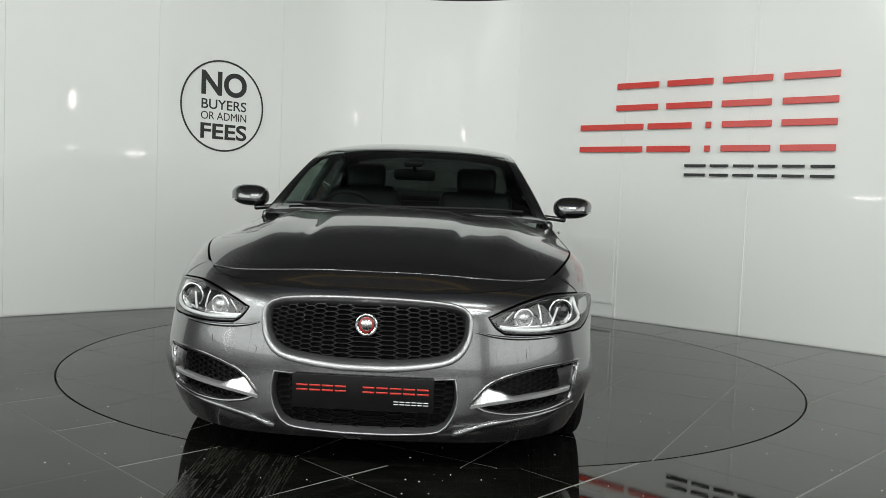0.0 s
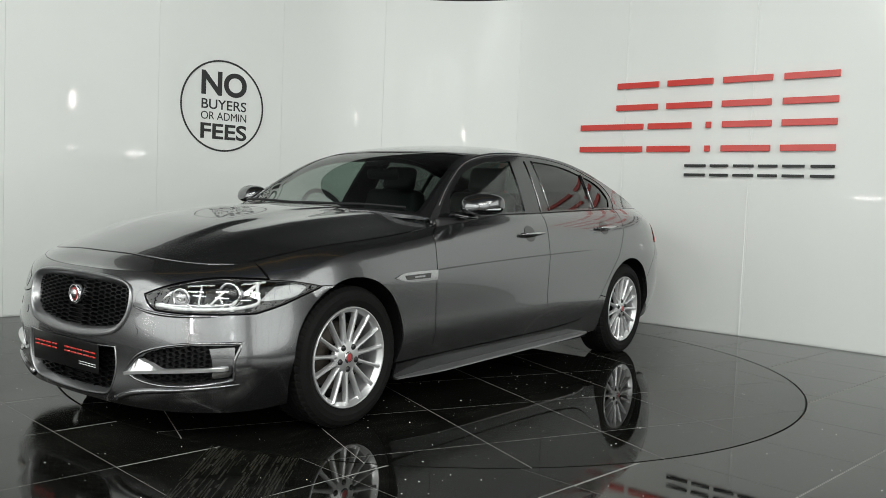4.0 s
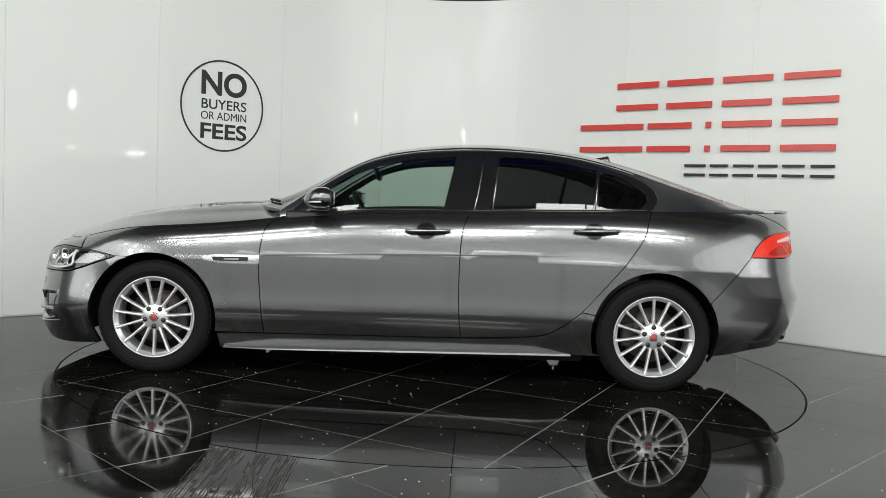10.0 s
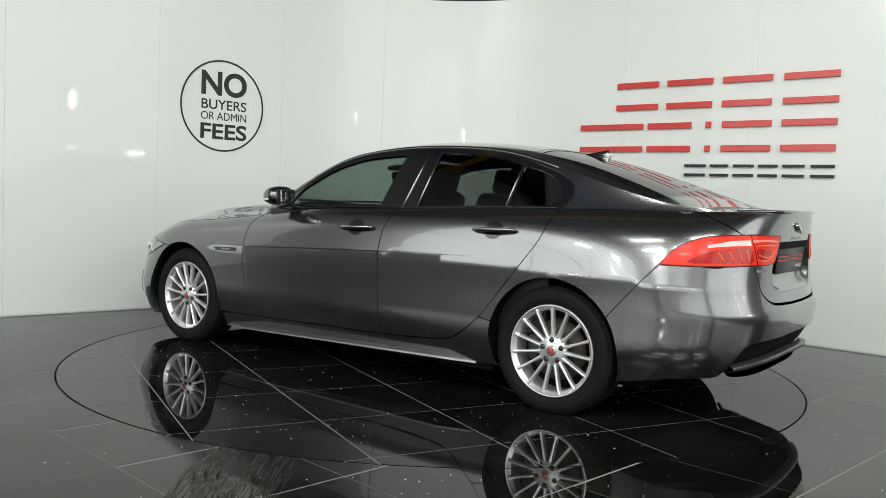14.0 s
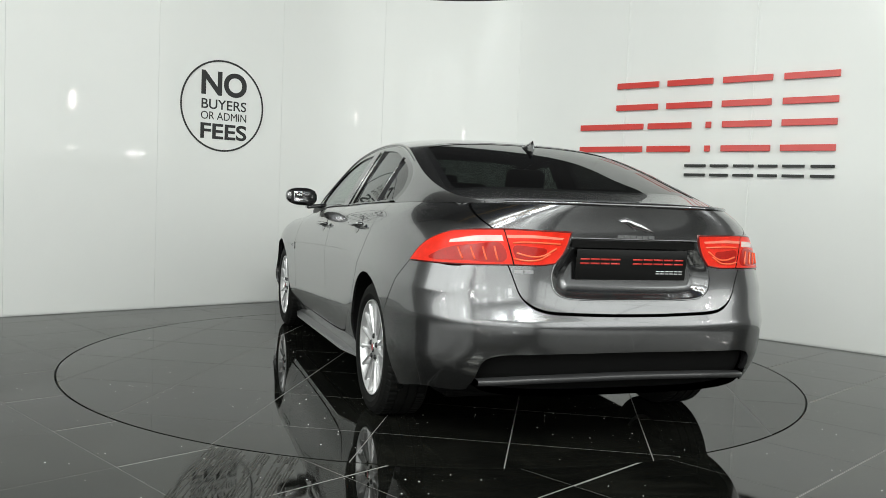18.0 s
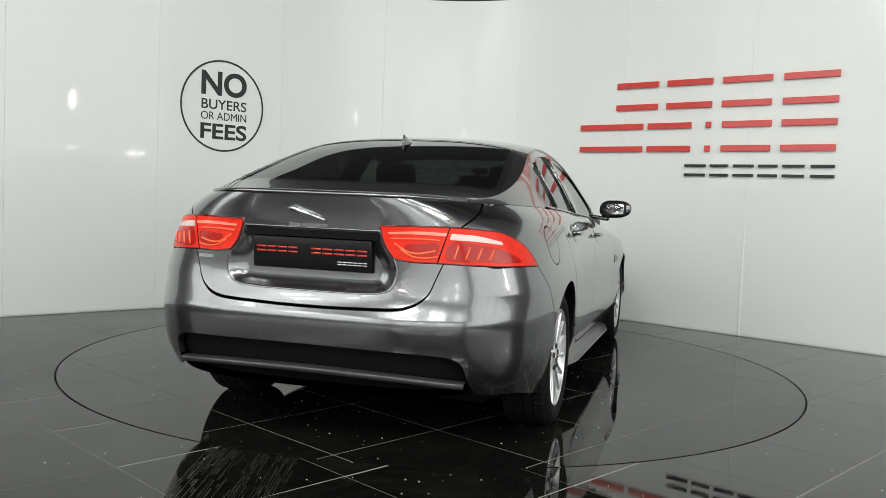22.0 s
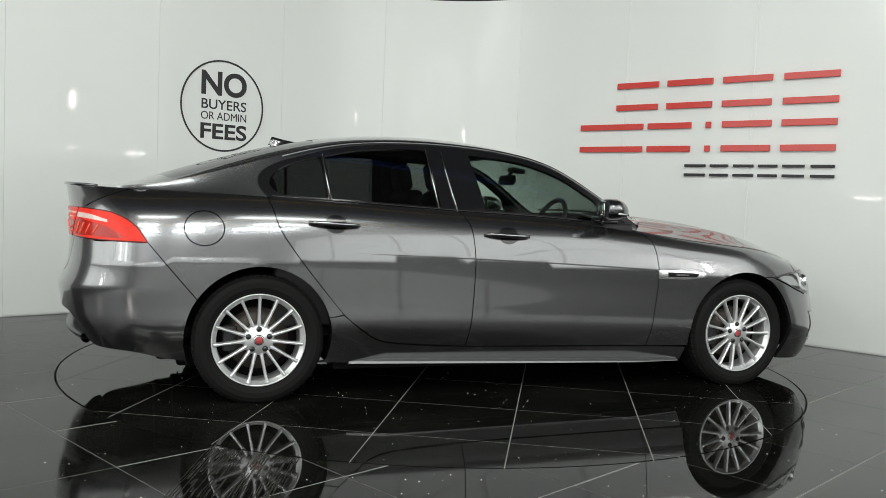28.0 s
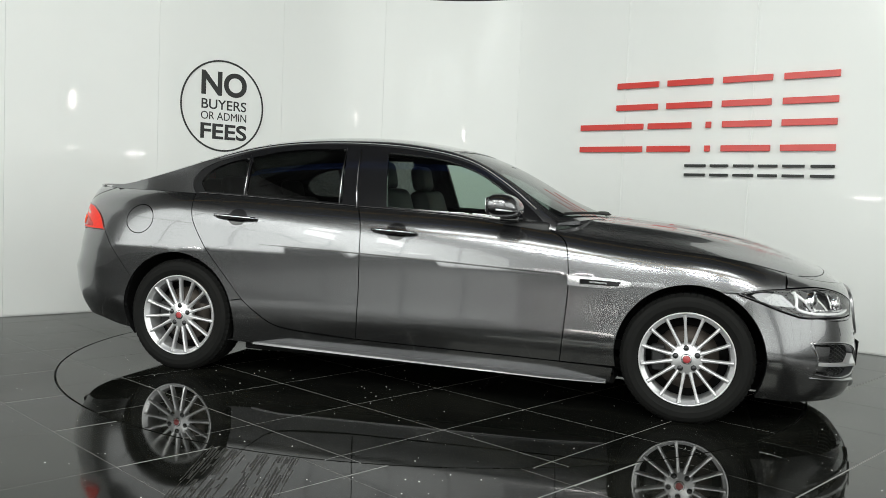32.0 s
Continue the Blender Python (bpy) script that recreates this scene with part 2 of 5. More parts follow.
def spline(points, step=.03, closed=False):
    """Catmull-Rom line through points of any dimension, about evenly spaced."""
    p = np.array(points, float)
    n = len(p)
    if n == 2:
        k = max(1, int(math.ceil(np.linalg.norm(p[1] - p[0]) / step)))
        return [tuple(p[0] + (p[1] - p[0]) * i / k) for i in range(k + 1)]
    out = []
    for i in range(n if closed else n - 1):
        a, b = p[i], p[(i + 1) % n]
        z = p[i - 1] if closed or i else 2 * a - b
        d = p[(i + 2) % n] if closed or i < n - 2 else 2 * b - a
        k = max(1, int(math.ceil(np.linalg.norm(b - a) / step)))
        for j in range(k):
            u = j / k
            out.append(tuple(.5 * (2 * a + (b - z) * u + (2 * z - 5 * a + 4 * b - d) * u * u + (3 * a - z - 3 * b + d) * u ** 3)))
    if not closed:
        out.append(tuple(p[-1]))
    return out


def outline(*segments, step=.03):
    """One closed outline out of curved segments that meet in corners."""
    out = []
    for s in segments:
        pts = spline(s, step)
        if out and np.linalg.norm(np.subtract(out[-1], pts[0])) < 1e-4:
            pts = pts[1:]
        out += pts
    if np.linalg.norm(np.subtract(out[-1], out[0])) < 1e-4:
        out.pop()
    return out


def grown(loop, d):
    """The outline moved outwards by d (inwards where negative)."""
    p = np.array(loop)
    a, b = np.roll(p, 1, 0), np.roll(p, -1, 0)
    area = np.sum(p[:, 0] * b[:, 1] - b[:, 0] * p[:, 1])
    e1, e2 = p - a, b - p
    n1, n2 = np.c_[e1[:, 1], -e1[:, 0]], np.c_[e2[:, 1], -e2[:, 0]]
    n1, n2 = n1 / np.maximum(np.linalg.norm(n1, axis=1), 1e-9)[:, None], n2 / np.maximum(np.linalg.norm(n2, axis=1), 1e-9)[:, None]
    m = n1 + n2
    m = m / np.maximum(np.sum(m * n1, 1), .5)[:, None]
    return [tuple(q) for q in p + m * (d if area > 0 else -d)]


def within(pts, loop):
    p, l = np.asarray(pts, float), np.asarray(loop, float)
    inside = np.zeros(len(p), bool)
    for (x0, y0), (x1, y1) in zip(l, np.roll(l, -1, 0)):
        if y0 != y1:
            inside ^= ((y0 > p[:, 1]) != (y1 > p[:, 1])) & (p[:, 0] < (x1 - x0) * (p[:, 1] - y0) / (y1 - y0) + x0)
    return inside


def filled(outer, holes=(), step=.03):
    """Triangles that fill an outline with holes, with a lattice of points inside."""
    from mathutils.geometry import delaunay_2d_cdt
    co, edges = [], []
    for loop in (outer, *holes):
        k = len(co)
        co += [Vector(q) for q in loop]
        edges += [(k + i, k + (i + 1) % len(loop)) for i in range(len(loop))]
    if step:
        lo, hi = np.min(outer, 0), np.max(outer, 0)
        gx, gy = np.meshgrid(np.arange(lo[0] + step * .5, hi[0], step), np.arange(lo[1] + step * .5, hi[1], step))
        g = np.c_[gx.ravel(), gy.ravel()]
        ok = within(g, grown(outer, -step * .35))
        for h in holes:
            ok &= ~within(g, grown(h, step * .35))
        co += [Vector(q) for q in g[ok]]
    v, _, f, *_ = delaunay_2d_cdt(co, edges, [], 0, 1e-6)
    v = np.array([tuple(q) for q in v])
    f = np.array([tuple(t) for t in f if len(t) == 3])
    c = v[f].mean(1)
    ok = within(c, outer)
    for h in holes:
        ok &= ~within(c, h)
    return v, f[ok]


def panel(name, chart, outer, holes, mat, parent, label="", step=.035, thick=.012, gap=.0025, lift=0.0, flip=False):
    """A skin panel cut out of a curved surface: chart(a, b) gives places; its edges turn inwards by thick."""
    if gap:
        outer = grown(outer, -gap)
        holes = [grown(h, gap) for h in holes]
    v, f = filled(outer, holes, step)
    a, b = v[:, 0], v[:, 1]
    e = 2e-4
    p = chart(a, b)
    nrm = np.cross(chart(a + e, b) - chart(a - e, b), chart(a, b + e) - chart(a, b - e))
    nrm /= np.maximum(np.linalg.norm(nrm, axis=1), 1e-12)[:, None]
    centre = np.array((-.3, 0, .55))
    out_sign = np.sign(np.sum(nrm * (p - centre) * (.2, 1, 1), 1).sum())
    nrm *= out_sign if not flip else -out_sign
    p = p + nrm * lift
    t = p[f]
    fn = np.cross(t[:, 1] - t[:, 0], t[:, 2] - t[:, 0])
    f = f[np.linalg.norm(fn, axis=1) > 1e-12]
    fn = fn[np.linalg.norm(fn, axis=1) > 1e-12]
    wrong = np.sum(fn * nrm[f].mean(1), 1) < 0
    f[wrong] = f[wrong][:, ::-1]
    verts, faces, normals = p.tolist(), f.tolist(), nrm.tolist()
    if thick:
        seen = {}
        for tri in faces:
            for i in range(3):
                k = (tri[i], tri[(i + 1) % 3])
                seen[k] = seen.get(k, 0) + 1
        rim = [k for k in seen if (k[1], k[0]) not in seen]
        top, low = {}, {}
        for i, j in rim:
            for q in (i, j):
                if q not in top:
                    top[q] = len(verts)
                    verts.append(p[q].tolist())
                    low[q] = len(verts)
                    verts.append((p[q] - nrm[q] * thick).tolist())
                    normals += [nrm[q].tolist(), nrm[q].tolist()]
            d = np.cross(p[j] - p[i], nrm[i])
            d /= max(np.linalg.norm(d), 1e-12)
            for q in (i, j):
                normals[top[q]] = normals[low[q]] = d.tolist()
            faces.append((top[i], low[i], low[j], top[j]))
    me = bpy.data.meshes.new(name)
    me.from_pydata(verts, [], faces)
    me.update()
    for poly in me.polygons:
        poly.use_smooth = True
    me.normals_split_custom_set_from_vertices(normals)
    return mesh_part(name, me, mat, parent, label)

# ---- the room ----
APEX = Vector((-.096, 3.943))           # where the two wings of the white wall would meet
LEFT = Vector((-math.cos(radians(41.8)), -math.sin(radians(41.8))))
RIGHT = Vector((math.cos(radians(41.6)), -math.sin(radians(41.6))))
BEND, WALL_TOP = 1.8, 3.07
TANGENT = BEND * math.tan(radians(41.7))
ARC = BEND * radians(83.4)


def on_wall(s, depth=0.0):
    """Place in plan at arc length s along the wall (0: middle of the bend, left is negative), depth metres in front of it."""
    if abs(s) > ARC / 2:
        d = LEFT if s < 0 else RIGHT
        p = APEX + d * (TANGENT + abs(s) - ARC / 2)
        n = Vector((-d.y, d.x)) if s < 0 else Vector((d.y, -d.x))
        n = n if n.y < 0 else -n
        return p + n * depth
    w = radians(90.1) - s / BEND
    centre = APEX + Vector((math.cos(radians(90.1)), math.sin(radians(90.1)))) * (-BEND / math.cos(radians(41.7)))
    return centre + Vector((math.cos(w), math.sin(w))) * (BEND - depth)


def wall_s(from_apex):
    return math.copysign(abs(from_apex) - TANGENT + ARC / 2, from_apex)


def strip(name, s0, s1, z0, z1, thick, mat, parent, depth=0.0, step=.08, label=""):
    """A board that follows the wall from s0 to s1, its front depth metres before the wall's line."""
    n = max(2, int((s1 - s0) / step) + 1)
    bm = bmesh.new()
    cols, face = [], []
    for i in range(n):
        s = s0 + (s1 - s0) * i / (n - 1)
        f, b = on_wall(s, depth), on_wall(s, depth - thick)
        cols.append([bm.verts.new((*f, z0)), bm.verts.new((*f, z1)), bm.verts.new((*b, z1)), bm.verts.new((*b, z0))])
        face.append([bm.verts.new((*f, z0)), bm.verts.new((*f, z1))])
    for p, q in zip(cols, cols[1:]):
        for k in (1, 2, 3):
            bm.faces.new((p[k], q[k], q[(k + 1) % 4], p[(k + 1) % 4]))
    bm.faces.new(cols[0][::-1])
    bm.faces.new(cols[-1])
    for p, q in zip(face, face[1:]):
        bm.faces.new((p[0], q[0], q[1], p[1])).smooth = True
    return part(name, bm, mat, parent, label, smooth=False)


wall_back = strip("wall_back", -6.0, 6.0, 0, WALL_TOP, .06, SEAM_FILL, None, depth=-.006)
tagged(wall_back, "glossy white panelled showroom wall with a curved corner", "wall", kind="structure")
SEAMS = [wall_s(v) for v in (-6.79, -5.57, -4.355, -3.144, -1.93)] + [-.70 + .17, .71 + .17] + [wall_s(v) for v in (2.375, 3.565, 4.78, 6.0, 7.0)]
for a, b in zip(SEAMS, SEAMS[1:]):
    strip("panel", a + .0007, b - .0007, .010, WALL_TOP, .0055, WALL, wall_back)

for v in (2.36, 3.545):
    strip("cover_strip", wall_s(v) - .007, wall_s(v) + .007, .01, WALL_TOP, .006, WALL, wall_back, depth=.006)
hatch = tagged(strip("access_hatch", wall_s(1.90), wall_s(2.335), .135, .74, .012, WALL, None, depth=.013), "white flush access hatch in the panelled wall", "hatch")
floor_step = .6045


def clipped_tile(cx, cy, size, angle, radius, inside):
    """A square tile cut by the turntable's circle, as an outline list of triangles; None where nothing is left."""
    h = size / 2
    c, s = math.cos(angle), math.sin(angle)
    sq = [(cx + c * a - s * b, cy + s * a + c * b) for a, b in ((-h, -h), (h, -h), (h, h), (-h, h))]
    d = [math.hypot(*q) for q in sq]
    near = math.hypot(cx, cy)
    if inside and max(d) < radius or not inside and min(d) > radius and near - h * 1.42 > radius - .001:
        return [list(sq)]
    if inside and near - h * 1.5 > radius or not inside and max(d) < radius:
        return None
    ring = [(radius * math.cos(w), radius * math.sin(w)) for w in np.linspace(0, 2 * math.pi, 240, endpoint=False)]
    fine = outline(*[[sq[i], sq[(i + 1) % 4]] for i in range(4)], step=.05)
    lo, hi = np.min(sq, 0) - .06, np.max(sq, 0) + .06
    from mathutils.geometry import delaunay_2d_cdt
    keep = [q for q in ring if lo[0] < q[0] < hi[0] and lo[1] < q[1] < hi[1]]
    co = [Vector(q) for q in fine] + [Vector(q) for q in keep]
    n = len(fine)
    ed = [(i, (i + 1) % n) for i in range(n)]
    ed += [(n + i, n + i + 1) for i in range(len(keep) - 1) if math.dist(keep[i], keep[i + 1]) < .1]
    if keep and math.dist(keep[0], keep[-1]) < .1 and len(keep) > 2:
        ed.append((n + len(keep) - 1, n))
    v, _, f, *_ = delaunay_2d_cdt(co, ed, [], 0, 1e-6)
    tris = []
    for t in f:
        m = sum((v[i] for i in t), Vector((0, 0))) / len(t)
        if within([m], sq)[0] and (m.length < radius) == inside:
            tris.append([tuple(v[i]) for i in t])
    return tris or None


def tile_bm(polys, top, deep=.01):
    bm = bmesh.new()
    for poly in polys:
        if sum(p[0] * q[1] - q[0] * p[1] for p, q in zip(poly, poly[1:] + poly[:1])) < 0:
            poly = poly[::-1]
        bm.faces.new([bm.verts.new((x, y, top)) for x, y in poly])
    bmesh.ops.remove_doubles(bm, verts=bm.verts, dist=1e-5)
    rim = [e for e in bm.edges if len(e.link_faces) == 1]
    g = bmesh.ops.extrude_edge_only(bm, edges=rim)["geom"]
    for v in g:
        if isinstance(v, bmesh.types.BMVert):
            v.co.z -= deep
    bmesh.ops.recalc_face_normals(bm, faces=bm.faces)
    if sum(f.normal.z * f.calc_area() for f in bm.faces) < 0:
        bmesh.ops.reverse_faces(bm, faces=bm.faces)
    return bm


bm = bmesh.new()
ring_in = [bm.verts.new((2.2595 * math.cos(w), 2.2595 * math.sin(w), -.0007)) for w in np.linspace(0, 2 * math.pi, 128, endpoint=False)]
far = [(11 * math.cos(w), 14 * math.sin(w) - 5.7) for w in np.linspace(0, 2 * math.pi, 128, endpoint=False)]
ring_out = [bm.verts.new((x, y, -.0007)) for x, y in far]
ring_low = [bm.verts.new((v.co.x, v.co.y, -.12)) for v in ring_in]
for i in range(128):
    j = (i + 1) % 128
    bm.faces.new((ring_in[i], ring_in[j], ring_out[j], ring_out[i]))
    bm.faces.new((ring_low[i], ring_low[j], ring_in[j], ring_in[i]))
bmesh.ops.recalc_face_normals(bm, faces=bm.faces)
floor = tagged(part("floor", bm, GROUT, None, smooth=False), "dark grey polished tile floor with pale joints and dust", "floor", kind="structure")
pit = bmesh.new()
bmesh.ops.create_circle(pit, cap_ends=True, segments=64, radius=2.4, matrix=Matrix.Translation((0, 0, -.12)))
part("pit_bottom", pit, GAP, floor, smooth=False)

# the turntable: a disc of tiles that turns with the car
bm = lathe_bm([(0, -.0007), (2.246, -.0007), (2.246, -.05), (0, -.05)], 128, "Z")
turntable = tagged(part("turntable", bm, GROUT, None, smooth=False), "round turntable of dark polished tiles set into the floor", "turntable")
a = radians(63.4)
u, w = Vector((math.cos(a), math.sin(a))), Vector((-math.sin(a), math.cos(a)))
for i in range(-4, 4):
    for j in range(-4, 4):
        q = (u * (i + .5) + w * (j + .5)) * floor_step
        polys = clipped_tile(q.x, q.y, floor_step - .005, a, 2.247, True)
        if polys:
            part("tile", tile_bm(polys, 0.0), TILE, turntable, smooth=False)

a = radians(45)
u, w = Vector((math.cos(a), math.sin(a))), Vector((-math.sin(a), math.cos(a)))
whole = None
for i in range(-12, 12):
    for j in range(-12, 12):
        q = u * (-.12 + (i + .5) * .6) + w * (.344 + (j + .5) * .608)
        if q.length > 5.5 or q.y < -4.6 or q.y > 4.2 or abs(q.x) > 5 or q.y > 4.6 - abs(q.x) * .88:
            continue
        polys = clipped_tile(q.x, q.y, .5968, a, 2.258, False)
        if polys is None:
            continue
        if len(polys) == 1 and len(polys[0]) == 4:
            if whole is None:
                whole = part("tile", tile_bm([[(-.2984, -.3020), (.2984, -.3020), (.2984, .3020), (-.2984, .3020)]], 0.0), WEST_DULL_TILE, floor, smooth=False)
                whole.matrix_local = pose(q.x, q.y, 0, 0, 0, 45)
            else:
                share(whole, pose(q.x, q.y, 0, 0, 0, 45))
        else:
            part("tile", tile_bm(polys, 0.0), WEST_DULL_TILE, floor, smooth=False)

# the same tiles over the rest of the hall, joined
far_v, far_f = [], []
for i in range(-34, 14):
    for j in range(-34, 14):
        q = u * (-.12 + (i + .5) * .6) + w * (.344 + (j + .5) * .608)
        near = not (q.length > 5.5 or q.y < -4.6 or q.y > 4.2 or abs(q.x) > 5 or q.y > 4.6 - abs(q.x) * .88)
        if near or abs(q.x) > 7.4 or q.y < -16.9 or q.y > 4.6 - abs(q.x) * .88:
            continue
        far_f.append(tuple(range(len(far_v), len(far_v) + 4)))
        far_v += [(*(q + u * a2 + w * b2), 0.0) for a2, b2 in ((-.2984, -.3020), (.2984, -.3020), (.2984, .3020), (-.2984, .3020))]
me = bpy.data.meshes.new("far_tiling")
me.from_pydata(far_v, [], far_f)
tagged(mesh_part("far_tiling", me, WEST_DULL_TILE, floor), kind="stuff")

# hall behind and above the camera
for name, sx, sy, sz, x, y, z, mat in (("wall_south", 15, .2, 9.2, 0, -16.6, 4.6, WALL_DULL), ("wall_west", .2, 22.4, 9.2, -7.2, -5.7, 4.6, WALL_DULL),
                                       ("wall_east", .2, 22.4, 9.2, 7.2, -5.7, 4.6, WALL_DULL), ("wall_north", 15, .2, 9.2, 0, 5.3, 4.6, CEILING)):
    ob = part(name, box_bm(sx, sy, sz), mat, None, smooth=False)
    ob.location = (x, y, z)
    tagged(ob, "plain hall wall behind the showroom corner", "wall", kind="structure")
ceiling = part("ceiling", box_bm(15, 22.4, .2), CEILING, None, smooth=False)
ceiling.location = (0, -5.7, ROOF_Z + .25)
tagged(ceiling, "dark painted hall roof", "ceiling", kind="structure")
for lx, ly, tilt, wide, deep, _ in SKYLIGHTS:
    bm = bmesh.new()
    for x, y, sx, sy in ((0, deep / 2 + .05, wide + .18, .09), (0, -deep / 2 - .05, wide + .18, .09), (wide / 2 + .05, 0, .09, deep + .01), (-wide / 2 - .05, 0, .09, deep + .01), (-wide / 6, 0, .05, deep + .01), (wide / 6, 0, .05, deep + .01)):
        bmesh.ops.create_cube(bm, size=1, matrix=Matrix.Translation((x, y, 0)) @ Matrix.Diagonal((sx, sy, .07, 1)))
    up = Vector((0, math.sin(radians(tilt)), math.cos(radians(tilt))))
    for x in (-wide / 2 - .05, wide / 2 + .05):
        bmesh.ops.create_cube(bm, size=1, matrix=Matrix.Translation(Vector((x, -deep / 2 - .05, 0)) + up * .75) @ pose(0, 0, 0, -tilt) @ Matrix.Diagonal((.06, .06, 1.5, 1)))
    ob = part("roof_light", bm, TRIM_GREY, None, smooth=False)
    ob.matrix_world = pose(lx, ly, ROOF_Z - .7, tilt) @ pose(0, 0, -.045)
    tagged(ob, "tilted roof light with dark glazing bars", "skylight", "roof lights in the hall")
for y, mat in ((-15.4, BLUE_STEEL), (-11.5, YELLOW_STEEL), (-8.7, YELLOW_STEEL), (-3.4, BLUE_STEEL), (.4, YELLOW_STEEL), (3.8, CEILING)):
    bm = bmesh.new()
    for z, h in ((0, .12), (.62, .12), (.31, .08)):
        bmesh.ops.create_cube(bm, size=1, matrix=Matrix.Translation((0, 0, z)) @ Matrix.Diagonal((14.2, .16 if h > .1 else .05, h if h > .1 else .06, 1)))
    for k in range(-6, 7):
        bmesh.ops.create_cube(bm, size=1, matrix=Matrix.Translation((k * 1.1, 0, .31)) @ pose(0, 0, 0, 0, 40 if k % 2 else -40, 0) @ Matrix.Diagonal((.07, .06, .78, 1)))
    ob = part("roof_truss", bm, mat, None, smooth=False)
    ob.location = (0, y, ROOF_Z - .5)
    tagged(ob, "painted steel roof truss spanning the hall", "truss", "roof trusses")
for wx, wy, wz, turned, wide, tall, _ in ASSUMED_WINDOWS:
    bm = bmesh.new()
    n = int(wide / 2.1)
    for k in range(n + 1):
        bmesh.ops.create_cube(bm, size=1, matrix=Matrix.Translation((-wide / 2 + k * wide / n, 0, 0)) @ Matrix.Diagonal((.045, .05, tall + .1, 1)))
    for z in (-tall / 2 - .03, 0, tall / 2 + .03):
        bmesh.ops.create_cube(bm, size=1, matrix=Matrix.Translation((0, 0, z)) @ Matrix.Diagonal((wide + .045, .045, .05, 1)))
    ob = part("window_frame", bm, TRIM_GREY, None, smooth=False)
    ob.matrix_world = pose(wx, wy, wz, 0, 0, turned) @ pose(0, .06, 0)
    tagged(ob, "slim dark frame of an assumed tall hall window", "window", kind="structure")
    # glowing boxes added high up, to mirror as pale patches in the white wall
    for k, (px, pz) in enumerate(GLOW_PANES[turned]):
        pane = part("pane", box_bm(.85, .012, .55, .004), PANE_GLOW, ob, smooth=False)
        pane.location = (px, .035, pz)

# small hanging lamps of the hall, whose glints show in the glossy wall
for px, py, pz, radius, tall in GLINTS:
    bm = lathe_bm([(radius + .02, tall / 2), (radius + .01, tall / 2 + .04), (.03, tall / 2 + .10), (.012, tall / 2 + .12), (.012, ROOF_Z - pz + .1)], 20, "Z")
    ob = part("hall_lamp", bm, TRIM_GREY, None, "")
    ob.location = (px, py, pz)
    tagged(ob, "slim hanging tube lamp, lit", "lamp", "hall lamps")
    part("lit_tube", lathe_bm([(0, -tall / 2), (radius * .7, -tall / 2 + .01), (radius, -tall / 2 + .05), (radius, tall / 2), (radius * .8, tall / 2 + .02)], 20, "Z"), GLOW, ob)
# lit panel added far back, sized to give the wall's bend one glint
lit_panel = part("flood_light", box_bm(.80, .06, .46, .02, at=(0, -.05, 0)), TRIM_GREY, None, smooth=False)
lit_panel.location = (-6.25, -15.9, 3.22)
tagged(lit_panel, "broad lit panel, added for a glint in the white wall", "lamp")
part("lit_front", box_bm(.70, .03, .36, .008), GLOW, lit_panel, smooth=False)
part("bracket", tube_bm([(0, -.06, .22), (0, -.06, ROOF_Z - 3.05)], .02), TRIM_GREY, lit_panel)
# bars that glow, added only to mirror as short streaks in the wall
for px, py, pz, long in GLINT_BARS:
    side = math.copysign(1, px)
    ob = part("strip_light", box_bm(.06, long + .08, .11, .01, at=(side * .045, 0, 0)), TRIM_GREY, None, smooth=False)
    ob.location = (px, py, pz)
    tagged(ob, "short glowing bar on the hall wall, added for a wall streak", "lamp", "strip lights")
    part("lit_strip", box_bm(.03, long, .045, .008, at=(0, 0, 0)), GLOW, ob, smooth=False)

# dust and debris on the tiles: what lies on the turntable goes round with it


def flecks(name, count, seed, place, parent=None):
    rnd = random.Random(seed)
    bm = bmesh.new()
    for _ in range(count):
        q = place(rnd)
        if q is None:
            continue
        r = rnd.choice((.001, .0012, .0014, .0018, .0022, .003, .004))
        a = rnd.uniform(0, 6.28)
        base = [bm.verts.new((q[0] + r * f * math.cos(a + w), q[1] + r * f * math.sin(a + w), .0004)) for w, f in ((0, 1), (1.6, rnd.uniform(.5, 1)), (3.1, rnd.uniform(.6, 1.3)), (4.6, .7))]
        tip = bm.verts.new((q[0], q[1], .0004 + r * .7))
        for k in range(4):
            bm.faces.new((base[k], base[(k + 1) % 4], tip))
    ob = part(name, bm, DUST, parent, smooth=False)
    return ob


def on_disc(rnd):
    r, a = 2.2 * math.sqrt(rnd.random()), rnd.uniform(0, 6.28)
    return r * math.cos(a), r * math.sin(a)


def off_disc(rnd):
    x, y = rnd.uniform(-3.4, 3.4), rnd.uniform(-3.1, 1.2)
    return (x, y) if math.hypot(x, y) > 2.28 and y < 3.6 - abs(x) * .9 else None


tagged(flecks("dust_specks", 620, 3, on_disc, turntable), kind="stuff")
tagged(flecks("dust", 1100, 5, off_disc), "pale specks of dust and grit on the tiles", "dust", kind="stuff")


def tyre_print(name, x0, y0, wide, seed, parent=None, turned=0.0):
    """Prints of tyre lugs: slanted short bars in ribs, broken up."""
    rnd = random.Random(seed)
    bm = bmesh.new()
    ribs = int(wide / .0115)
    for k in range(ribs):
        x = x0 + wide * (k + .5) / ribs
        y, y1 = y0, -math.sqrt(2.262 ** 2 - x * x) - .004
        while y < y1 - .02:
            l = min(rnd.uniform(.03, .16), y1 - y)
            if rnd.random() < .72:
                w, sl = rnd.uniform(.0012, .0050), rnd.uniform(-.003, .003)
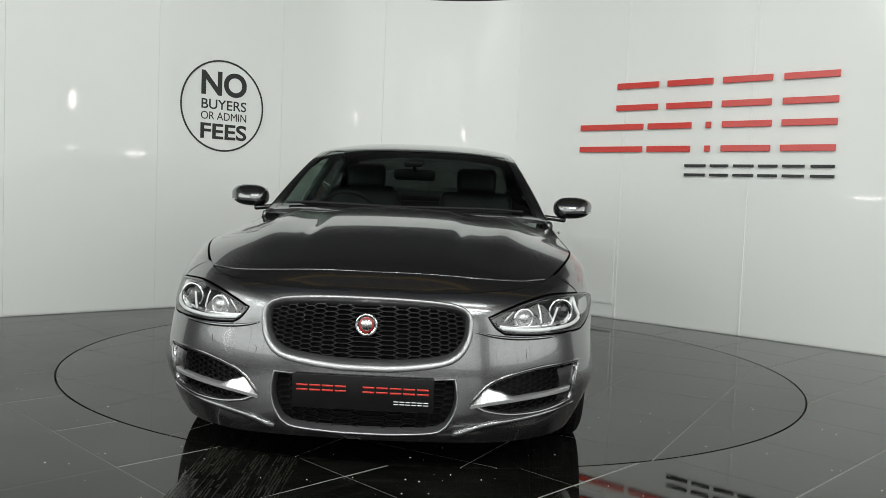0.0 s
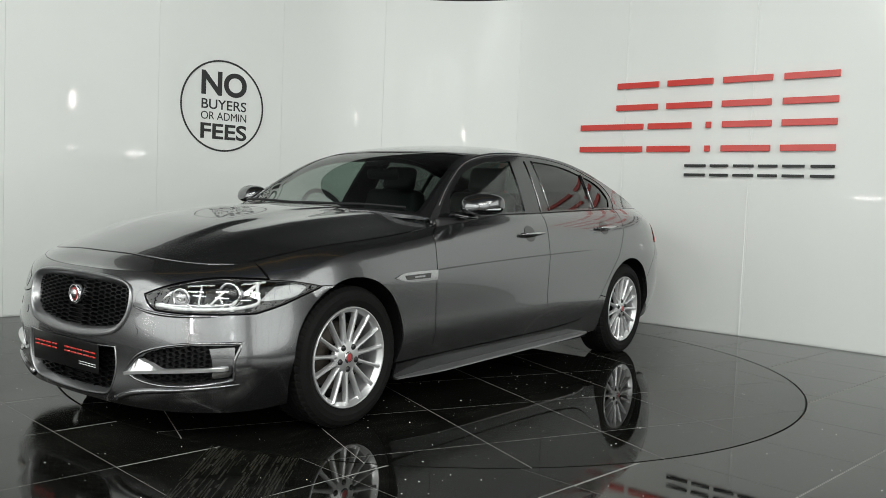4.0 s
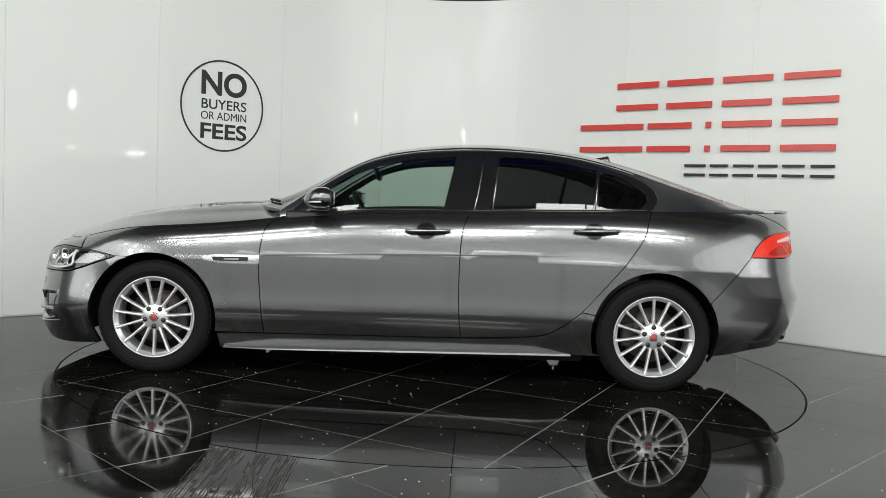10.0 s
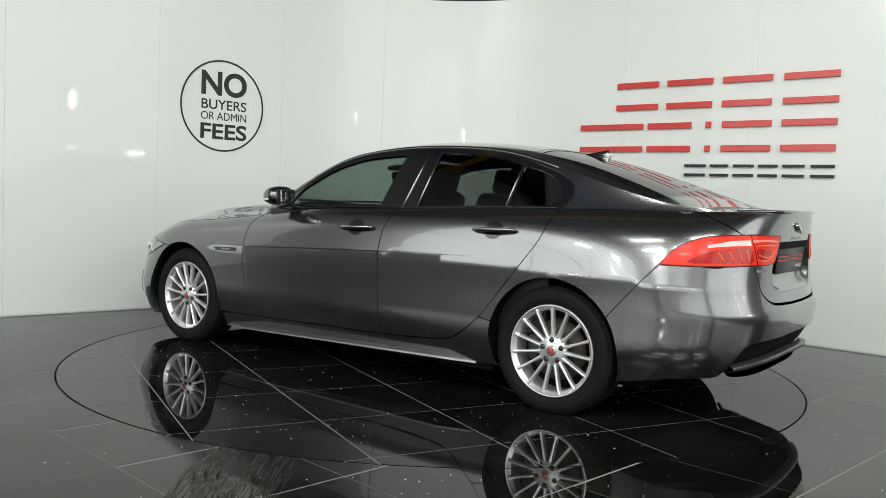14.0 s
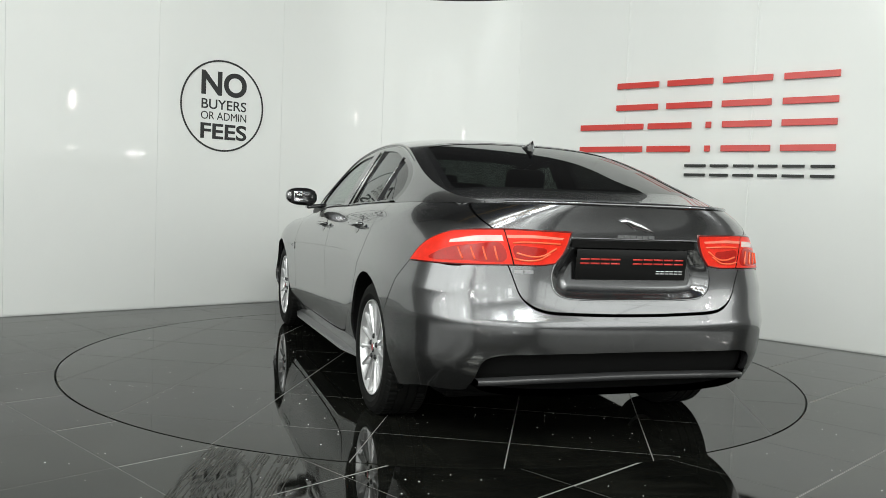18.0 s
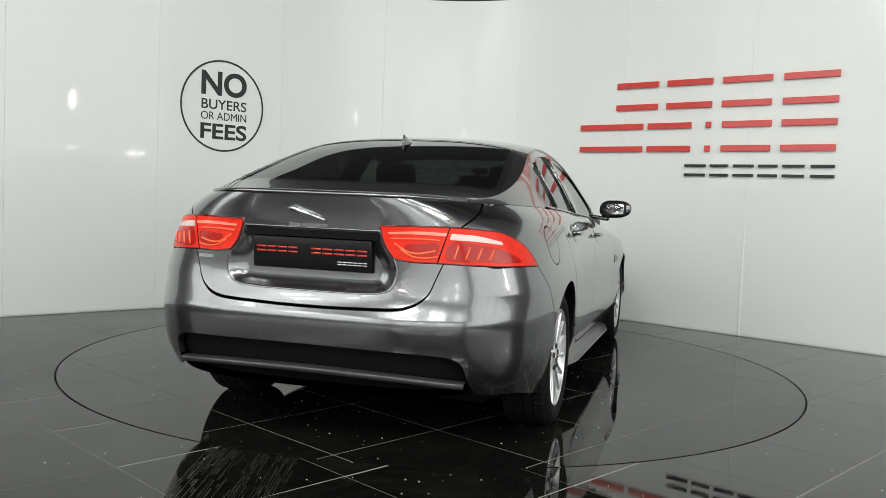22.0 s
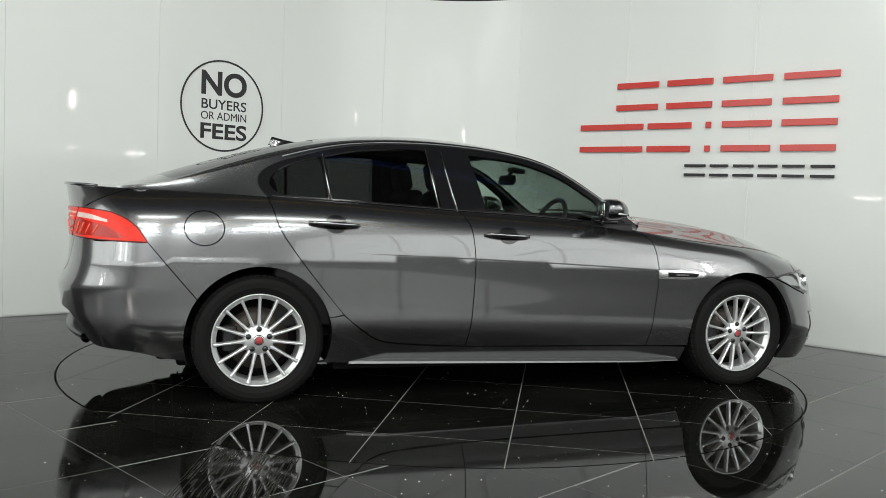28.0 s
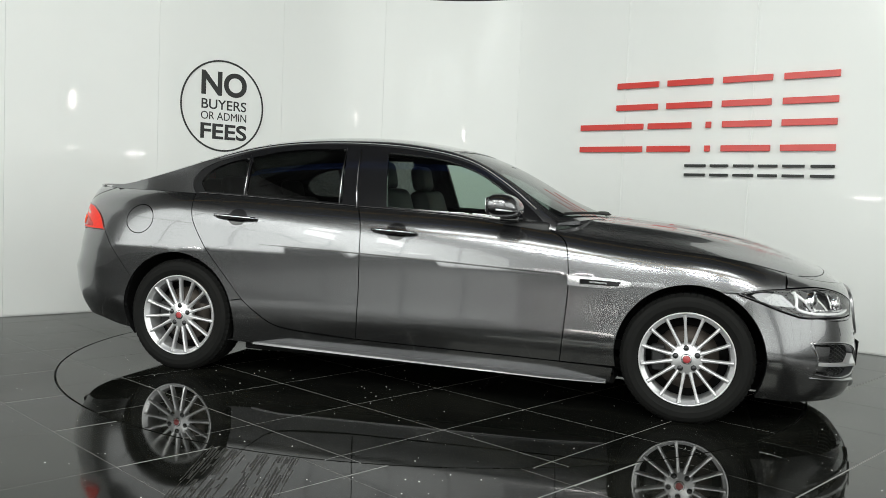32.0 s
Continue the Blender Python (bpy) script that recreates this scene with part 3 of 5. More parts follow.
                bm.faces.new([bm.verts.new((x + a, b, .0006)) for a, b in ((-w, y), (w, y), (w + sl, y + l * .97), (-w + sl, y + l * .97))])
            y += l
    ob = part(name, bm, TRACK, parent, smooth=False)
    if turned:
        ob.matrix_local = pose(0, 0, 0, 0, 0, turned)
    return ob


tagged(tyre_print("tyre_print", -.90, -3.0, .17, 8), "dusty tyre print on the dark tiles", "tyre mark", kind="stuff")
tagged(tyre_print("tyre_print", -.70, -3.0, .19, 9), "dusty tyre print on the dark tiles", "tyre mark", kind="stuff")



# ---- signs on the white wall ----


def wall_pose(from_apex, z, depth):
    """Pose of a thing that hangs on a wing of the wall: x runs to the viewer's right along it, y up, z out of it."""
    p = on_wall(wall_s(from_apex), depth)
    d = LEFT if from_apex < 0 else RIGHT
    right = Vector((-d.x, -d.y, 0)) if from_apex < 0 else Vector((d.x, d.y, 0))
    up = Vector((0, 0, 1))
    out = right.cross(up)
    m = Matrix((right, up, out)).transposed().to_4x4()
    m.translation = (p.x, p.y, z)
    return m


def words(name, text, width_m, height_m, x, y, bold, parent):
    """Flat lettering in the built-in font, fitted to its width and capital height."""
    cu = bpy.data.curves.new(name, "FONT")
    cu.body, cu.align_x, cu.align_y, cu.extrude, cu.offset = text, "CENTER", "BOTTOM_BASELINE", .004, bold
    tmp = bpy.data.objects.new(name, cu)
    scene.collection.objects.link(tmp)
    bpy.context.view_layer.update()
    me = bpy.data.meshes.new_from_object(tmp.evaluated_get(bpy.context.evaluated_depsgraph_get()))
    bpy.data.objects.remove(tmp)
    co = np.array([v.co for v in me.vertices])
    lo, hi = co.min(0), co.max(0)
    for v in me.vertices:
        v.co = ((v.co.x - (lo[0] + hi[0]) / 2) * width_m / (hi[0] - lo[0]) + x, (v.co.y - lo[1]) * height_m / (hi[1] - lo[1]) + y, v.co.z * .3)
    me.materials.clear()
    return mesh_part(name, me, BLACK, parent)


ring = lathe_bm([(.394, 0), (.394, .004), (.409, .004), (.409, 0)], 96, "Z")
notice = tagged(part("round_notice", ring, BLACK, None, smooth=False), "round black notice about buyers' fees on the white wall", "sign")
notice.matrix_world = wall_pose(-2.54, 1.803, .002)
for text, wide, high, x, y, bold in (("NO", .447, .218, .010, .088, .03), ("BUYERS", .441, .088, .012, -.034, .008), ("OR ADMIN", .447, .070, .012, -.128, .0), ("FEES", .455, .140, .014, -.300, .022)):
    words("lettering", text, wide, high, x, y, bold, notice)

dealer_sign = new("dealer_sign")
tagged(dealer_sign, "raised red and black dealer sign of plain bars", "sign")
dealer_sign.matrix_world = wall_pose(3.07, 0, 0)
ROWS = [(1.922, 2.172, .052, RED, ((2.287, 2.701), (2.786, 3.205), (3.295, 3.713), (3.806, 4.235))),
        (1.545, 1.800, .052, RED, ((1.912, 2.567), (2.615, 3.028), (3.162, 3.208), (3.308, 3.723), (3.807, 4.234))),
        (1.335, 1.436, .022, BLACK, ((2.988, 3.179), (3.221, 3.38), (3.425, 3.597), (3.636, 3.792), (3.834, 4.006), (4.056, 4.237)))]
for z0, z1, thick, mat, spans in ROWS:
    for s0, s1 in spans:
        for zc in (z0 + thick / 2, z1 - thick / 2):
            b = part("sign_bar", box_bm(s1 - s0, thick, .020, .0015, 1), mat, dealer_sign, smooth=False)
            b.matrix_local = pose((s0 + s1) / 2 - 3.07, zc, .018)


# ---- the car's surfaces: side y(x, z), front x(y, z), rear x(y, z), top z(x, y) ----
class Curve:
    """Natural cubic spline through a few (a, b) pairs, straight beyond the ends."""
    def __init__(self, *pairs):
        p = np.array(sorted(pairs), float)
        self.a, self.b = p[:, 0], p[:, 1]
        n, h = len(p), np.diff(p[:, 0])
        m, r = np.eye(n), np.zeros(n)
        for i in range(1, n - 1):
            m[i, i - 1:i + 2] = h[i - 1], 2 * (h[i - 1] + h[i]), h[i]
            r[i] = 6 * ((self.b[i + 1] - self.b[i]) / h[i] - (self.b[i] - self.b[i - 1]) / h[i - 1])
        self.c, self.h = np.linalg.solve(m, r), h

    def __call__(self, v):
        v = np.clip(np.asarray(v, float), self.a[0], self.a[-1])
        i = np.clip(np.searchsorted(self.a, v) - 1, 0, len(self.h) - 1)
        h, s, e = self.h[i], v - self.a[i], self.a[i + 1] - v
        return ((self.c[i] * e ** 3 + self.c[i + 1] * s ** 3) / (6 * h)
                + (self.b[i] / h - self.c[i] * h / 6) * e + (self.b[i + 1] / h - self.c[i + 1] * h / 6) * s)


AXLE = 1.4175
edge_z = Curve((2.32, .655), (2.2, .69), (2.05, .715), (1.9, .745), (1.75, .782), (1.6, .812), (1.35, .838), (.93, .88), (.7, .912), (.4, .948), (-.25, .98), (-.89, 1.006), (-1.38, 1.023), (-1.8, 1.034), (-2.1, 1.04), (-2.3, 1.048), (-2.4, 1.05))
edge_g = Curve((2.3, .91), (1.8, .895), (1.35, .89), (.93, .885), (.6, .875), (0, .865), (-.9, .865), (-1.4, .84), (-1.8, .78), (-2.1, .715), (-2.4, .67))
width = Curve((2.4, .915), (1.9, .915), (1.42, .92), (1.0, .908), (.5, .9), (0, .9), (-.5, .903), (-1.0, .912), (-1.45, .922), (-1.9, .912), (-2.4, .9))
swage_z = Curve((2.3, .56), (1.6, .64), (.8, .693), (-.25, .736), (-1.17, .764), (-1.9, .79), (-2.4, .80))
crease_z = Curve((2.3, .56), (1.6, .64), (.8, .693), (.2, .7185), (-.25, .735), (-.6, .742), (-1.17, .718), (-1.9, .70), (-2.4, .70))
section = Curve((-.3, .852), (0, .921), (.12, .945), (.29, .977), (.36, .9855), (.5, .9895), (.8, .996), (1, .999), (1.5, .984), (1.85, .966), (2.2, .94))
nose_x = Curve((.1, 2.205), (.16, 2.250), (.22, 2.268), (.3, 2.270), (.42, 2.265), (.55, 2.248), (.62, 2.238), (.67, 2.215), (.71, 2.175), (.76, 2.09), (.82, 1.97))
tail_up = Curve((.545, 2.390), (.60, 2.366), (.65, 2.348), (.70, 2.339), (.76, 2.336), (.85, 2.336), (.93, 2.340), (1.0, 2.352), (1.06, 2.368))
tail_low = Curve((.15, 2.20), (.25, 2.275), (.35, 2.338), (.45, 2.372), (.53, 2.385), (.56, 2.389))


def tail_x(z):
    """Profile of the tail, with the sharp edge along the bumper."""
    return np.where(np.asarray(z) > .55, tail_up(z), tail_low(z))


bonnet_z = Curve((2.3, .655), (2.22, .69), (2.14, .735), (2.03, .787), (1.88, .842), (1.74, .885), (1.59, .915), (1.406, .945), (1.22, .966), (1.04, .98), (.85, .99), (.6, 1.0))
deck_z = Curve((-1.3, 1.12), (-1.7, 1.10), (-1.95, 1.078), (-2.1, 1.062), (-2.2, 1.056), (-2.3, 1.058), (-2.36, 1.06), (-2.45, 1.05))
roof_z = Curve((1.05, .955), (.95, .98), (.835, 1.018), (.674, 1.088), (.48, 1.19), (.302, 1.278), (.124, 1.34), (-.055, 1.376), (-.234, 1.397), (-.414, 1.406), (-.595, 1.405), (-.775, 1.396), (-.957, 1.378), (-1.139, 1.348), (-1.321, 1.309), (-1.504, 1.258), (-1.688, 1.2), (-1.872, 1.138), (-2.0, 1.092), (-2.1, 1.06))
rail_z = Curve((1.0, .90), (.85, .915), (.74, .945), (.629, 1.018), (.548, 1.082), (.419, 1.17), (.29, 1.244), (.127, 1.3), (-.036, 1.33), (-.233, 1.35), (-.463, 1.358), (-.693, 1.353), (-.892, 1.337), (-1.058, 1.31), (-1.225, 1.268), (-1.4, 1.213), (-1.6, 1.15), (-1.8, 1.095), (-1.95, 1.064), (-2.1, 1.048))
FRONT_X0, FRONT_N, REAR_X0, REAR_N = 1.3, 2.95, 1.45, 3.7


def side_w(x, z):
    """Half width before the plan view rounds off towards the ends."""
    zc, ze = crease_z(x), edge_z(x)
    q = np.where(z < zc, (z - .2) / (zc - .2), 1 + (z - zc) / np.maximum(ze - zc, .05) * 1.0)
    up = np.clip((z - zc) / np.maximum(ze - zc, .05), 0, 1.3)
    low = section(np.clip(q, -.3, 1))
    g = np.where(z < zc, low, section(1.0) - (section(1.0) - edge_g(x)) * (0.42 * up + 0.58 * up ** 5))
    fx, fz = np.clip((x - 1.5) / .45, 0, 1), np.clip((.66 - z) / .33, 0, 1)
    flare = 1 + .065 * fx * fx * (3 - 2 * fx) * fz * fz * (3 - 2 * fz)
    return width(x) * g * flare


def round_off(x, z):
    f = np.clip((x - FRONT_X0) / (nose_x(z) - FRONT_X0), 0, 1)
    r = np.clip((-x - REAR_X0) / (tail_x(z) - REAR_X0), 0, 1)
    return (1 - f ** FRONT_N) ** (1 / FRONT_N) * (1 - r ** REAR_N) ** (1 / REAR_N)


def side_y(x, z):
    return side_w(x, z) * round_off(x, z)


def front_x(y, z):
    w = np.minimum(np.abs(y) / side_w(1.9, z), .9999)
    return FRONT_X0 + (nose_x(z) - FRONT_X0) * (1 - w ** FRONT_N) ** (1 / FRONT_N)


def rear_x(y, z):
    w = np.minimum(np.abs(y) / side_w(-2.0, z), .9999)
    return -REAR_X0 - (tail_x(z) - REAR_X0) * (1 - w ** REAR_N) ** (1 / REAR_N)


def edge_y(x):
    return side_y(x, edge_z(x))


def bonnet_top(x, y):
    e = np.maximum(edge_y(x), .02)
    s = np.minimum(np.abs(y) / e, 1.2)
    ridge = .014 * np.exp(-((s - .66) / .10) ** 2) * np.clip((1.95 - x) / .5, 0, 1)
    fold = np.clip((.30 + .05 * (x - .95) - np.abs(y)) / .034, 0, 1)     # raised middle between two creases
    ridge = ridge + .0085 * fold * fold * (3 - 2 * fold) * np.clip((1.98 - x) / .35, 0, 1)
    crown = (bonnet_z(x) - edge_z(x)) * (1 - np.clip((x - 2.10) / .095, 0, 1) ** 2)
    return edge_z(x) + crown * (1 - s ** 2.6) + ridge


def deck_top(x, y):
    e = np.maximum(edge_y(x), .02)
    s = np.minimum(np.abs(y) / e, 1.2)
    return deck_z(x) - (deck_z(x) - edge_z(x)) * s ** 2.6


def rail_y(x):
    return np.minimum(edge_y(np.minimum(x, .9)), .80) - np.maximum(rail_z(x) - edge_z(x), 0) * .57


def roof_top(x, y):
    r = rail_y(x)
    s = np.minimum(np.abs(y) / r, 1.15)
    return roof_z(x) - (roof_z(x) - rail_z(x)) * (.4 * s ** 2 + .6 * s ** 4)


def cabin_y(x, z):
    """Side of the cabin: windows and pillars, leaning in from the waist to the roof rail."""
    h = np.maximum(rail_z(x) - edge_z(x), .02)
    s = np.clip((z - edge_z(x)) / h, -.2, 1.2)
    back = np.clip((-1.0 - x) / .75, 0, 1)
    return edge_y(x) + (rail_y(x) - edge_y(x)) * (s + (-.237 + .50 * back * back * (3 - 2 * back)) * s * (1 - s))

# ---- charts of the car's skin ----


def chart_side(s, fn=None):
    fn = fn or side_y

    def f(a, b):
        return np.stack([a, s * fn(a, b), b], -1)
    return f


def chart_top(fn):
    def f(a, b):
        return np.stack([a, b, fn(a, b)], -1)
    return f


WRAP = 1.3   # length that the wrap-round charts of nose and tail run to each side


def chart_nose(a, b):
    """a: distance from the middle of the nose round the corner to the axle, b: height."""
    th = (1 - np.minimum(np.abs(a) / WRAP, 1)) * math.pi / 2
    x = FRONT_X0 + (nose_x(b) - FRONT_X0) * np.sin(th) ** (2 / FRONT_N)
    return np.stack([x, np.sign(a) * side_w(x, b) * np.cos(th) ** (2 / FRONT_N), b], -1)


def chart_tail(a, b):
    th = (1 - np.minimum(np.abs(a) / WRAP, 1)) * math.pi / 2
    x = -REAR_X0 - (tail_x(b) - REAR_X0) * np.sin(th) ** (2 / REAR_N)
    return np.stack([x, np.sign(a) * side_w(x, b) * np.cos(th) ** (2 / REAR_N), b], -1)


def nose_xz(x, z):
    """Chart place of the point of the nose at x, z (left side)."""
    f = np.clip((x - FRONT_X0) / (nose_x(z) - FRONT_X0), 0, 1)
    return (1 - math.asin(float(f) ** (FRONT_N / 2)) / (math.pi / 2)) * WRAP, z


def nose_yz(y, z):
    x = 2.0
    for _ in range(6):
        w = min(abs(y) / float(side_w(x, z)), 1)
        x = FRONT_X0 + float(nose_x(z) - FRONT_X0) * (1 - w ** FRONT_N) ** (1 / FRONT_N)
    return math.copysign(nose_xz(x, z)[0], y), z


def tail_xz(x, z):
    f = np.clip((-x - REAR_X0) / (tail_x(z) - REAR_X0), 0, 1)
    return (1 - math.asin(float(f) ** (REAR_N / 2)) / (math.pi / 2)) * WRAP, z


def tail_yz(y, z):
    x = -2.1
    for _ in range(6):
        w = min(abs(y) / float(side_w(x, z)), 1)
        x = -REAR_X0 - float(tail_x(z) - REAR_X0) * (1 - w ** REAR_N) ** (1 / REAR_N)
    return math.copysign(tail_xz(x, z)[0], y), z


def mirrored(loop):
    return [(-a, b) for a, b in loop]


def arc_pts(cx, cz, r, w0, w1, n=14, rz=None):
    return [(cx + r * math.cos(radians(w)), cz + (rz or r) * math.sin(radians(w))) for w in np.linspace(w0, w1, n)]


def waist(x0, x1, n=12):
    return [(x, float(edge_z(x))) for x in np.linspace(x0, x1, n)]


def rail(x0, x1, n=16):
    return [(x, float(rail_z(x))) for x in np.linspace(x0, x1, n)]


def flange(name, chart, loop, steps, mat, parent, label="", low=0.0, low_z=0.0):
    """A rounded edge that runs round an outline: steps of (outwards, lift); low widens it towards the bottom, below low_z."""
    rows = []
    bm = bmesh.new()
    e = 2e-4
    for out, lift in steps:
        pts = np.array(grown(loop, out))
        if low:
            pts[:, 1] += low * np.clip((low_z - pts[:, 1]) / .12, 0, 1) * max(0.0, -out) / max(1e-6, -min(s[0] for s in steps))
        a, b = pts[:, 0], pts[:, 1]
        p = chart(a, b)
        n = np.cross(chart(a + e, b) - chart(a - e, b), chart(a, b + e) - chart(a, b - e))
        n /= np.maximum(np.linalg.norm(n, axis=1), 1e-12)[:, None]
        n *= np.sign(np.sum(n * (p - np.array((-.3, 0, .55))), 1))[:, None]
        rows.append([bm.verts.new(v) for v in p + n * lift])
    k = len(loop)
    for p, q in zip(rows, rows[1:]):
        for i in range(k):
            bm.faces.new((p[i], p[(i + 1) % k], q[(i + 1) % k], q[i]))
    bmesh.ops.recalc_face_normals(bm, faces=bm.faces)
    return part(name, bm, mat, parent, label)


def bar_on(name, chart, pts, radius, mat, parent, lift=0.0, sides=8, label=""):
    """A bar that lies on the skin along chart points."""
    pts = np.array(pts)
    a, b = pts[:, 0], pts[:, 1]
    e = 2e-4
    p = chart(a, b)
    n = np.cross(chart(a + e, b) - chart(a - e, b), chart(a, b + e) - chart(a, b - e))
    n /= np.maximum(np.linalg.norm(n, axis=1), 1e-12)[:, None]
    n *= np.sign(np.sum(n * (p - np.array((-.3, 0, .55))), 1))[:, None]
    return part(name, tube_bm([tuple(v) for v in p + n * lift], radius, sides), mat, parent, label)


car = new("car")
DOORS = {}
tagged(car, "dark grey metallic four-door saloon car on the turntable", "car")
ARCH_F, ARCH_R, ARCH = (AXLE + .008, .325), (-AXLE, .325), .357

# outlines in side view, x and z
DOOR_FRONT_EDGE = [(.712, float(edge_z(.712))), (.795, .857), (.823, .729), (.826, .602), (.806, .346), (.794, .246)]
DOOR_MIDDLE = [(-.323, .264), (-.308, .392), (-.300, .584), (-.302, .775), (-.318, .902), (-.357, float(edge_z(-.357)))]
DOOR_REAR_EDGE = [(-.689, .285), (-.816, .31), (-.908, .368), (-1.0, .443), (-1.121, .585), (-1.24, .733), (-1.328, .864), (-1.36, .955), (-1.383, float(edge_z(-1.383)))]
LAMP_TIP = (1.633, .655)

FRONT_ARCH = arc_pts(*ARCH_F, ARCH, 67.5, 193, 22)

SEAM_X = -2.1
for _ in range(40):
    SEAM_X -= (float(edge_y(SEAM_X)) - .63) * .25
SEAM_TOP = (SEAM_X, float(edge_z(SEAM_X)))
SEAM_LAMP = tuple(float(v) for v in chart_tail(np.array(tail_yz(.604, .938)[0]), np.array(.938))[[0, 2]])
LID_SEAM = [(.630, SEAM_TOP[1]), (.604, .938), (.585, .88), (.548, .787), (.520, .715), (.490, .660), (.41, .618), (.2, .606), (0, .603)]
LAMP_SIDE = [(-1.945, .786), (-1.985, .846), (-2.03, .884), (-2.085, .911), (-2.14, .926)]
lid_half = [tail_yz(*q) for q in LID_SEAM]
LID_LOW = spline(lid_half + mirrored(lid_half[-2::-1]), .02)
seam_line = [q for q in LID_LOW[:len(LID_LOW) // 2] if q[1] > .945] + [lid_half[1]]
SEAM_SIDE = [tuple(float(v) for v in chart_tail(np.array(a), np.array(b))[[0, 2]]) for a, b in seam_line]
for s in (1, -1):
    side, cabin = chart_side(s), chart_side(s, cabin_y)
    # front wing
    wing = outline(waist(.712, 1.86), [(1.86, float(edge_z(1.86))), (1.853, .684)], [(1.853, .684), (1.75, .676), LAMP_TIP], [LAMP_TIP, FRONT_ARCH[0]],
                   FRONT_ARCH, [FRONT_ARCH[-1], (.794, .246)], DOOR_FRONT_EDGE[::-1])
    panel("front_wing", side, wing, [], PAINT, car)
    door = outline(waist(-.357, .712), DOOR_FRONT_EDGE, [(.794, .246), (-.323, .264)], DOOR_MIDDLE)
    DOORS[s, 0] = panel("front_door", side, door, [], PAINT, car)
    door = outline(waist(-1.383, -.357), DOOR_MIDDLE[::-1], [(-.323, .264), (-.689, .285)], DOOR_REAR_EDGE)
    DOORS[s, 1] = panel("rear_door", side, door, [], PAINT, car)
    # quarter panel from the rear door to the tail lamp and the bumper's seam
    seam_at = arc_pts(*ARCH_R, ARCH, 147, 147, 1)[0]
    quarter = outline(waist(SEAM_X, -1.383), DOOR_REAR_EDGE[::-1][:6], [DOOR_REAR_EDGE[3], (-1.065, .430)],
                      arc_pts(*ARCH_R, ARCH, 17.5, 147, 24), [(seam_at[0] + (-1.945 - seam_at[0]) * u, seam_at[1] + (.786 - seam_at[1]) * u) for u in np.linspace(0, 1, 9)],
                      [*LAMP_SIDE, SEAM_LAMP], SEAM_SIDE[::-1])
    cap = [(-1.69 + .093 * math.cos(w), .862 + .083 * math.sin(w)) for w in np.linspace(0, 2 * math.pi, 36, endpoint=False)]
    panel("rear_quarter", side, quarter, [cap] if s < 0 else [], PAINT, car, gap=.002)
    if s < 0:
        panel("fuel_flap", side, cap, [], PAINT, car, gap=.0028, step=.03)
    # sill between the arches, with its bright-edged blade
    sill = outline([(1.066, .236), (.794, .244), (-.323, .262), (-.689, .283), (-.816, .308), (-.908, .366), (-1.0, .441)], [(-1.0, .441), (-1.065, .430)],
                   arc_pts(*ARCH_R, ARCH, 17.5, -20, 8), [arc_pts(*ARCH_R, ARCH, -20, -20, 1)[0], (-.98, .185), (1.05, .155)],
                   [(1.05, .155), (1.066, .236)])
    panel("sill", side, sill, [], PAINT, car)
    blade = bmesh.new()
    rows = []
    for x in np.linspace(1.03, -.955, 30):
        z = .150 + (.945 - x) * .0155 + max(0, -.75 - x) * -.04
        t = min(1, (1.03 - x) / .30, (x + .955) / .20) if -.955 < x < 1.03 else 0
        y = s * (.835 + .045 * t)
        h = .014 + .026 * (1.03 - x) / 2
        rows.append([blade.verts.new(v) for v in ((x, s * .80, z + h), (x, y, z + h * .55), (x, y + s * .003, z + h * .25), (x, s * .78, z - .004))])
    for p, q in zip(rows, rows[1:]):
        for k in range(3):
            blade.faces.new((p[k], q[k], q[k + 1], p[k + 1]))
    bmesh.ops.recalc_face_normals(blade, faces=blade.faces)
    part("sill_blade", blade, BLADE, car, "pale edged sill blade", smooth=False)
    # windows: dark surround with three panes
    DLO = [(.704, .916), (.617, .997), (.542, 1.059), (.419, 1.146), (.293, 1.222), (.131, 1.279), (-.034, 1.309), (-.234, 1.331), (-.467, 1.340), (-.700, 1.336),
           (-.899, 1.317), (-1.063, 1.286), (-1.225, 1.239), (-1.323, 1.207), (-1.402, 1.160), (-1.430, 1.112), (-1.418, 1.062), (-1.383, float(edge_z(-1.383)))]
    skin = outline(rail(.735, -2.1), [(-2.1, float(rail_z(-2.1))), (-2.1, float(edge_z(-2.1)))], waist(-2.1, -1.383), DLO[::-1], [DLO[0], (.735, float(edge_z(.735)) + .002)],
                   [(.735, float(edge_z(.735)) + .002), (.735, float(rail_z(.735)))])
    panel("cabin_pillar", cabin, skin, [], PAINT, car, "body-coloured roof rail and rear pillar", gap=.0)
    low = lambda x0, x1, d: [(x, float(edge_z(x)) + d) for x in np.linspace(x0, x1, 8)]
    g1 = outline(low(.56, -.200, .016), [(-.200, float(edge_z(-.2)) + .016), (-.262, 1.300)], [(-.262, 1.300), (-.034, 1.283), (.131, 1.253), (.293, 1.196), (.419, 1.12), (.50, 1.06), (.56, float(edge_z(.56)) + .016)])
    g2 = outline(low(-.462, -1.055, .016), [(-1.055, float(edge_z(-1.055)) + .016), (-1.082, 1.25)], [(-1.082, 1.25), (-.899, 1.290), (-.700, 1.309), (-.510, 1.314)], [(-.510, 1.314), (-.462, float(edge_z(-.462)) + .016)])
    g3 = outline(low(-1.078, -1.325, .016), [(-1.325, float(edge_z(-1.325)) + .016), (-1.372, 1.09), (-1.355, 1.135), (-1.30, 1.182), (-1.20, 1.222), (-1.103, 1.244)], [(-1.103, 1.244), (-1.078, float(edge_z(-1.078)) + .016)])
    ring = outline(waist(-1.383, .704), DLO)
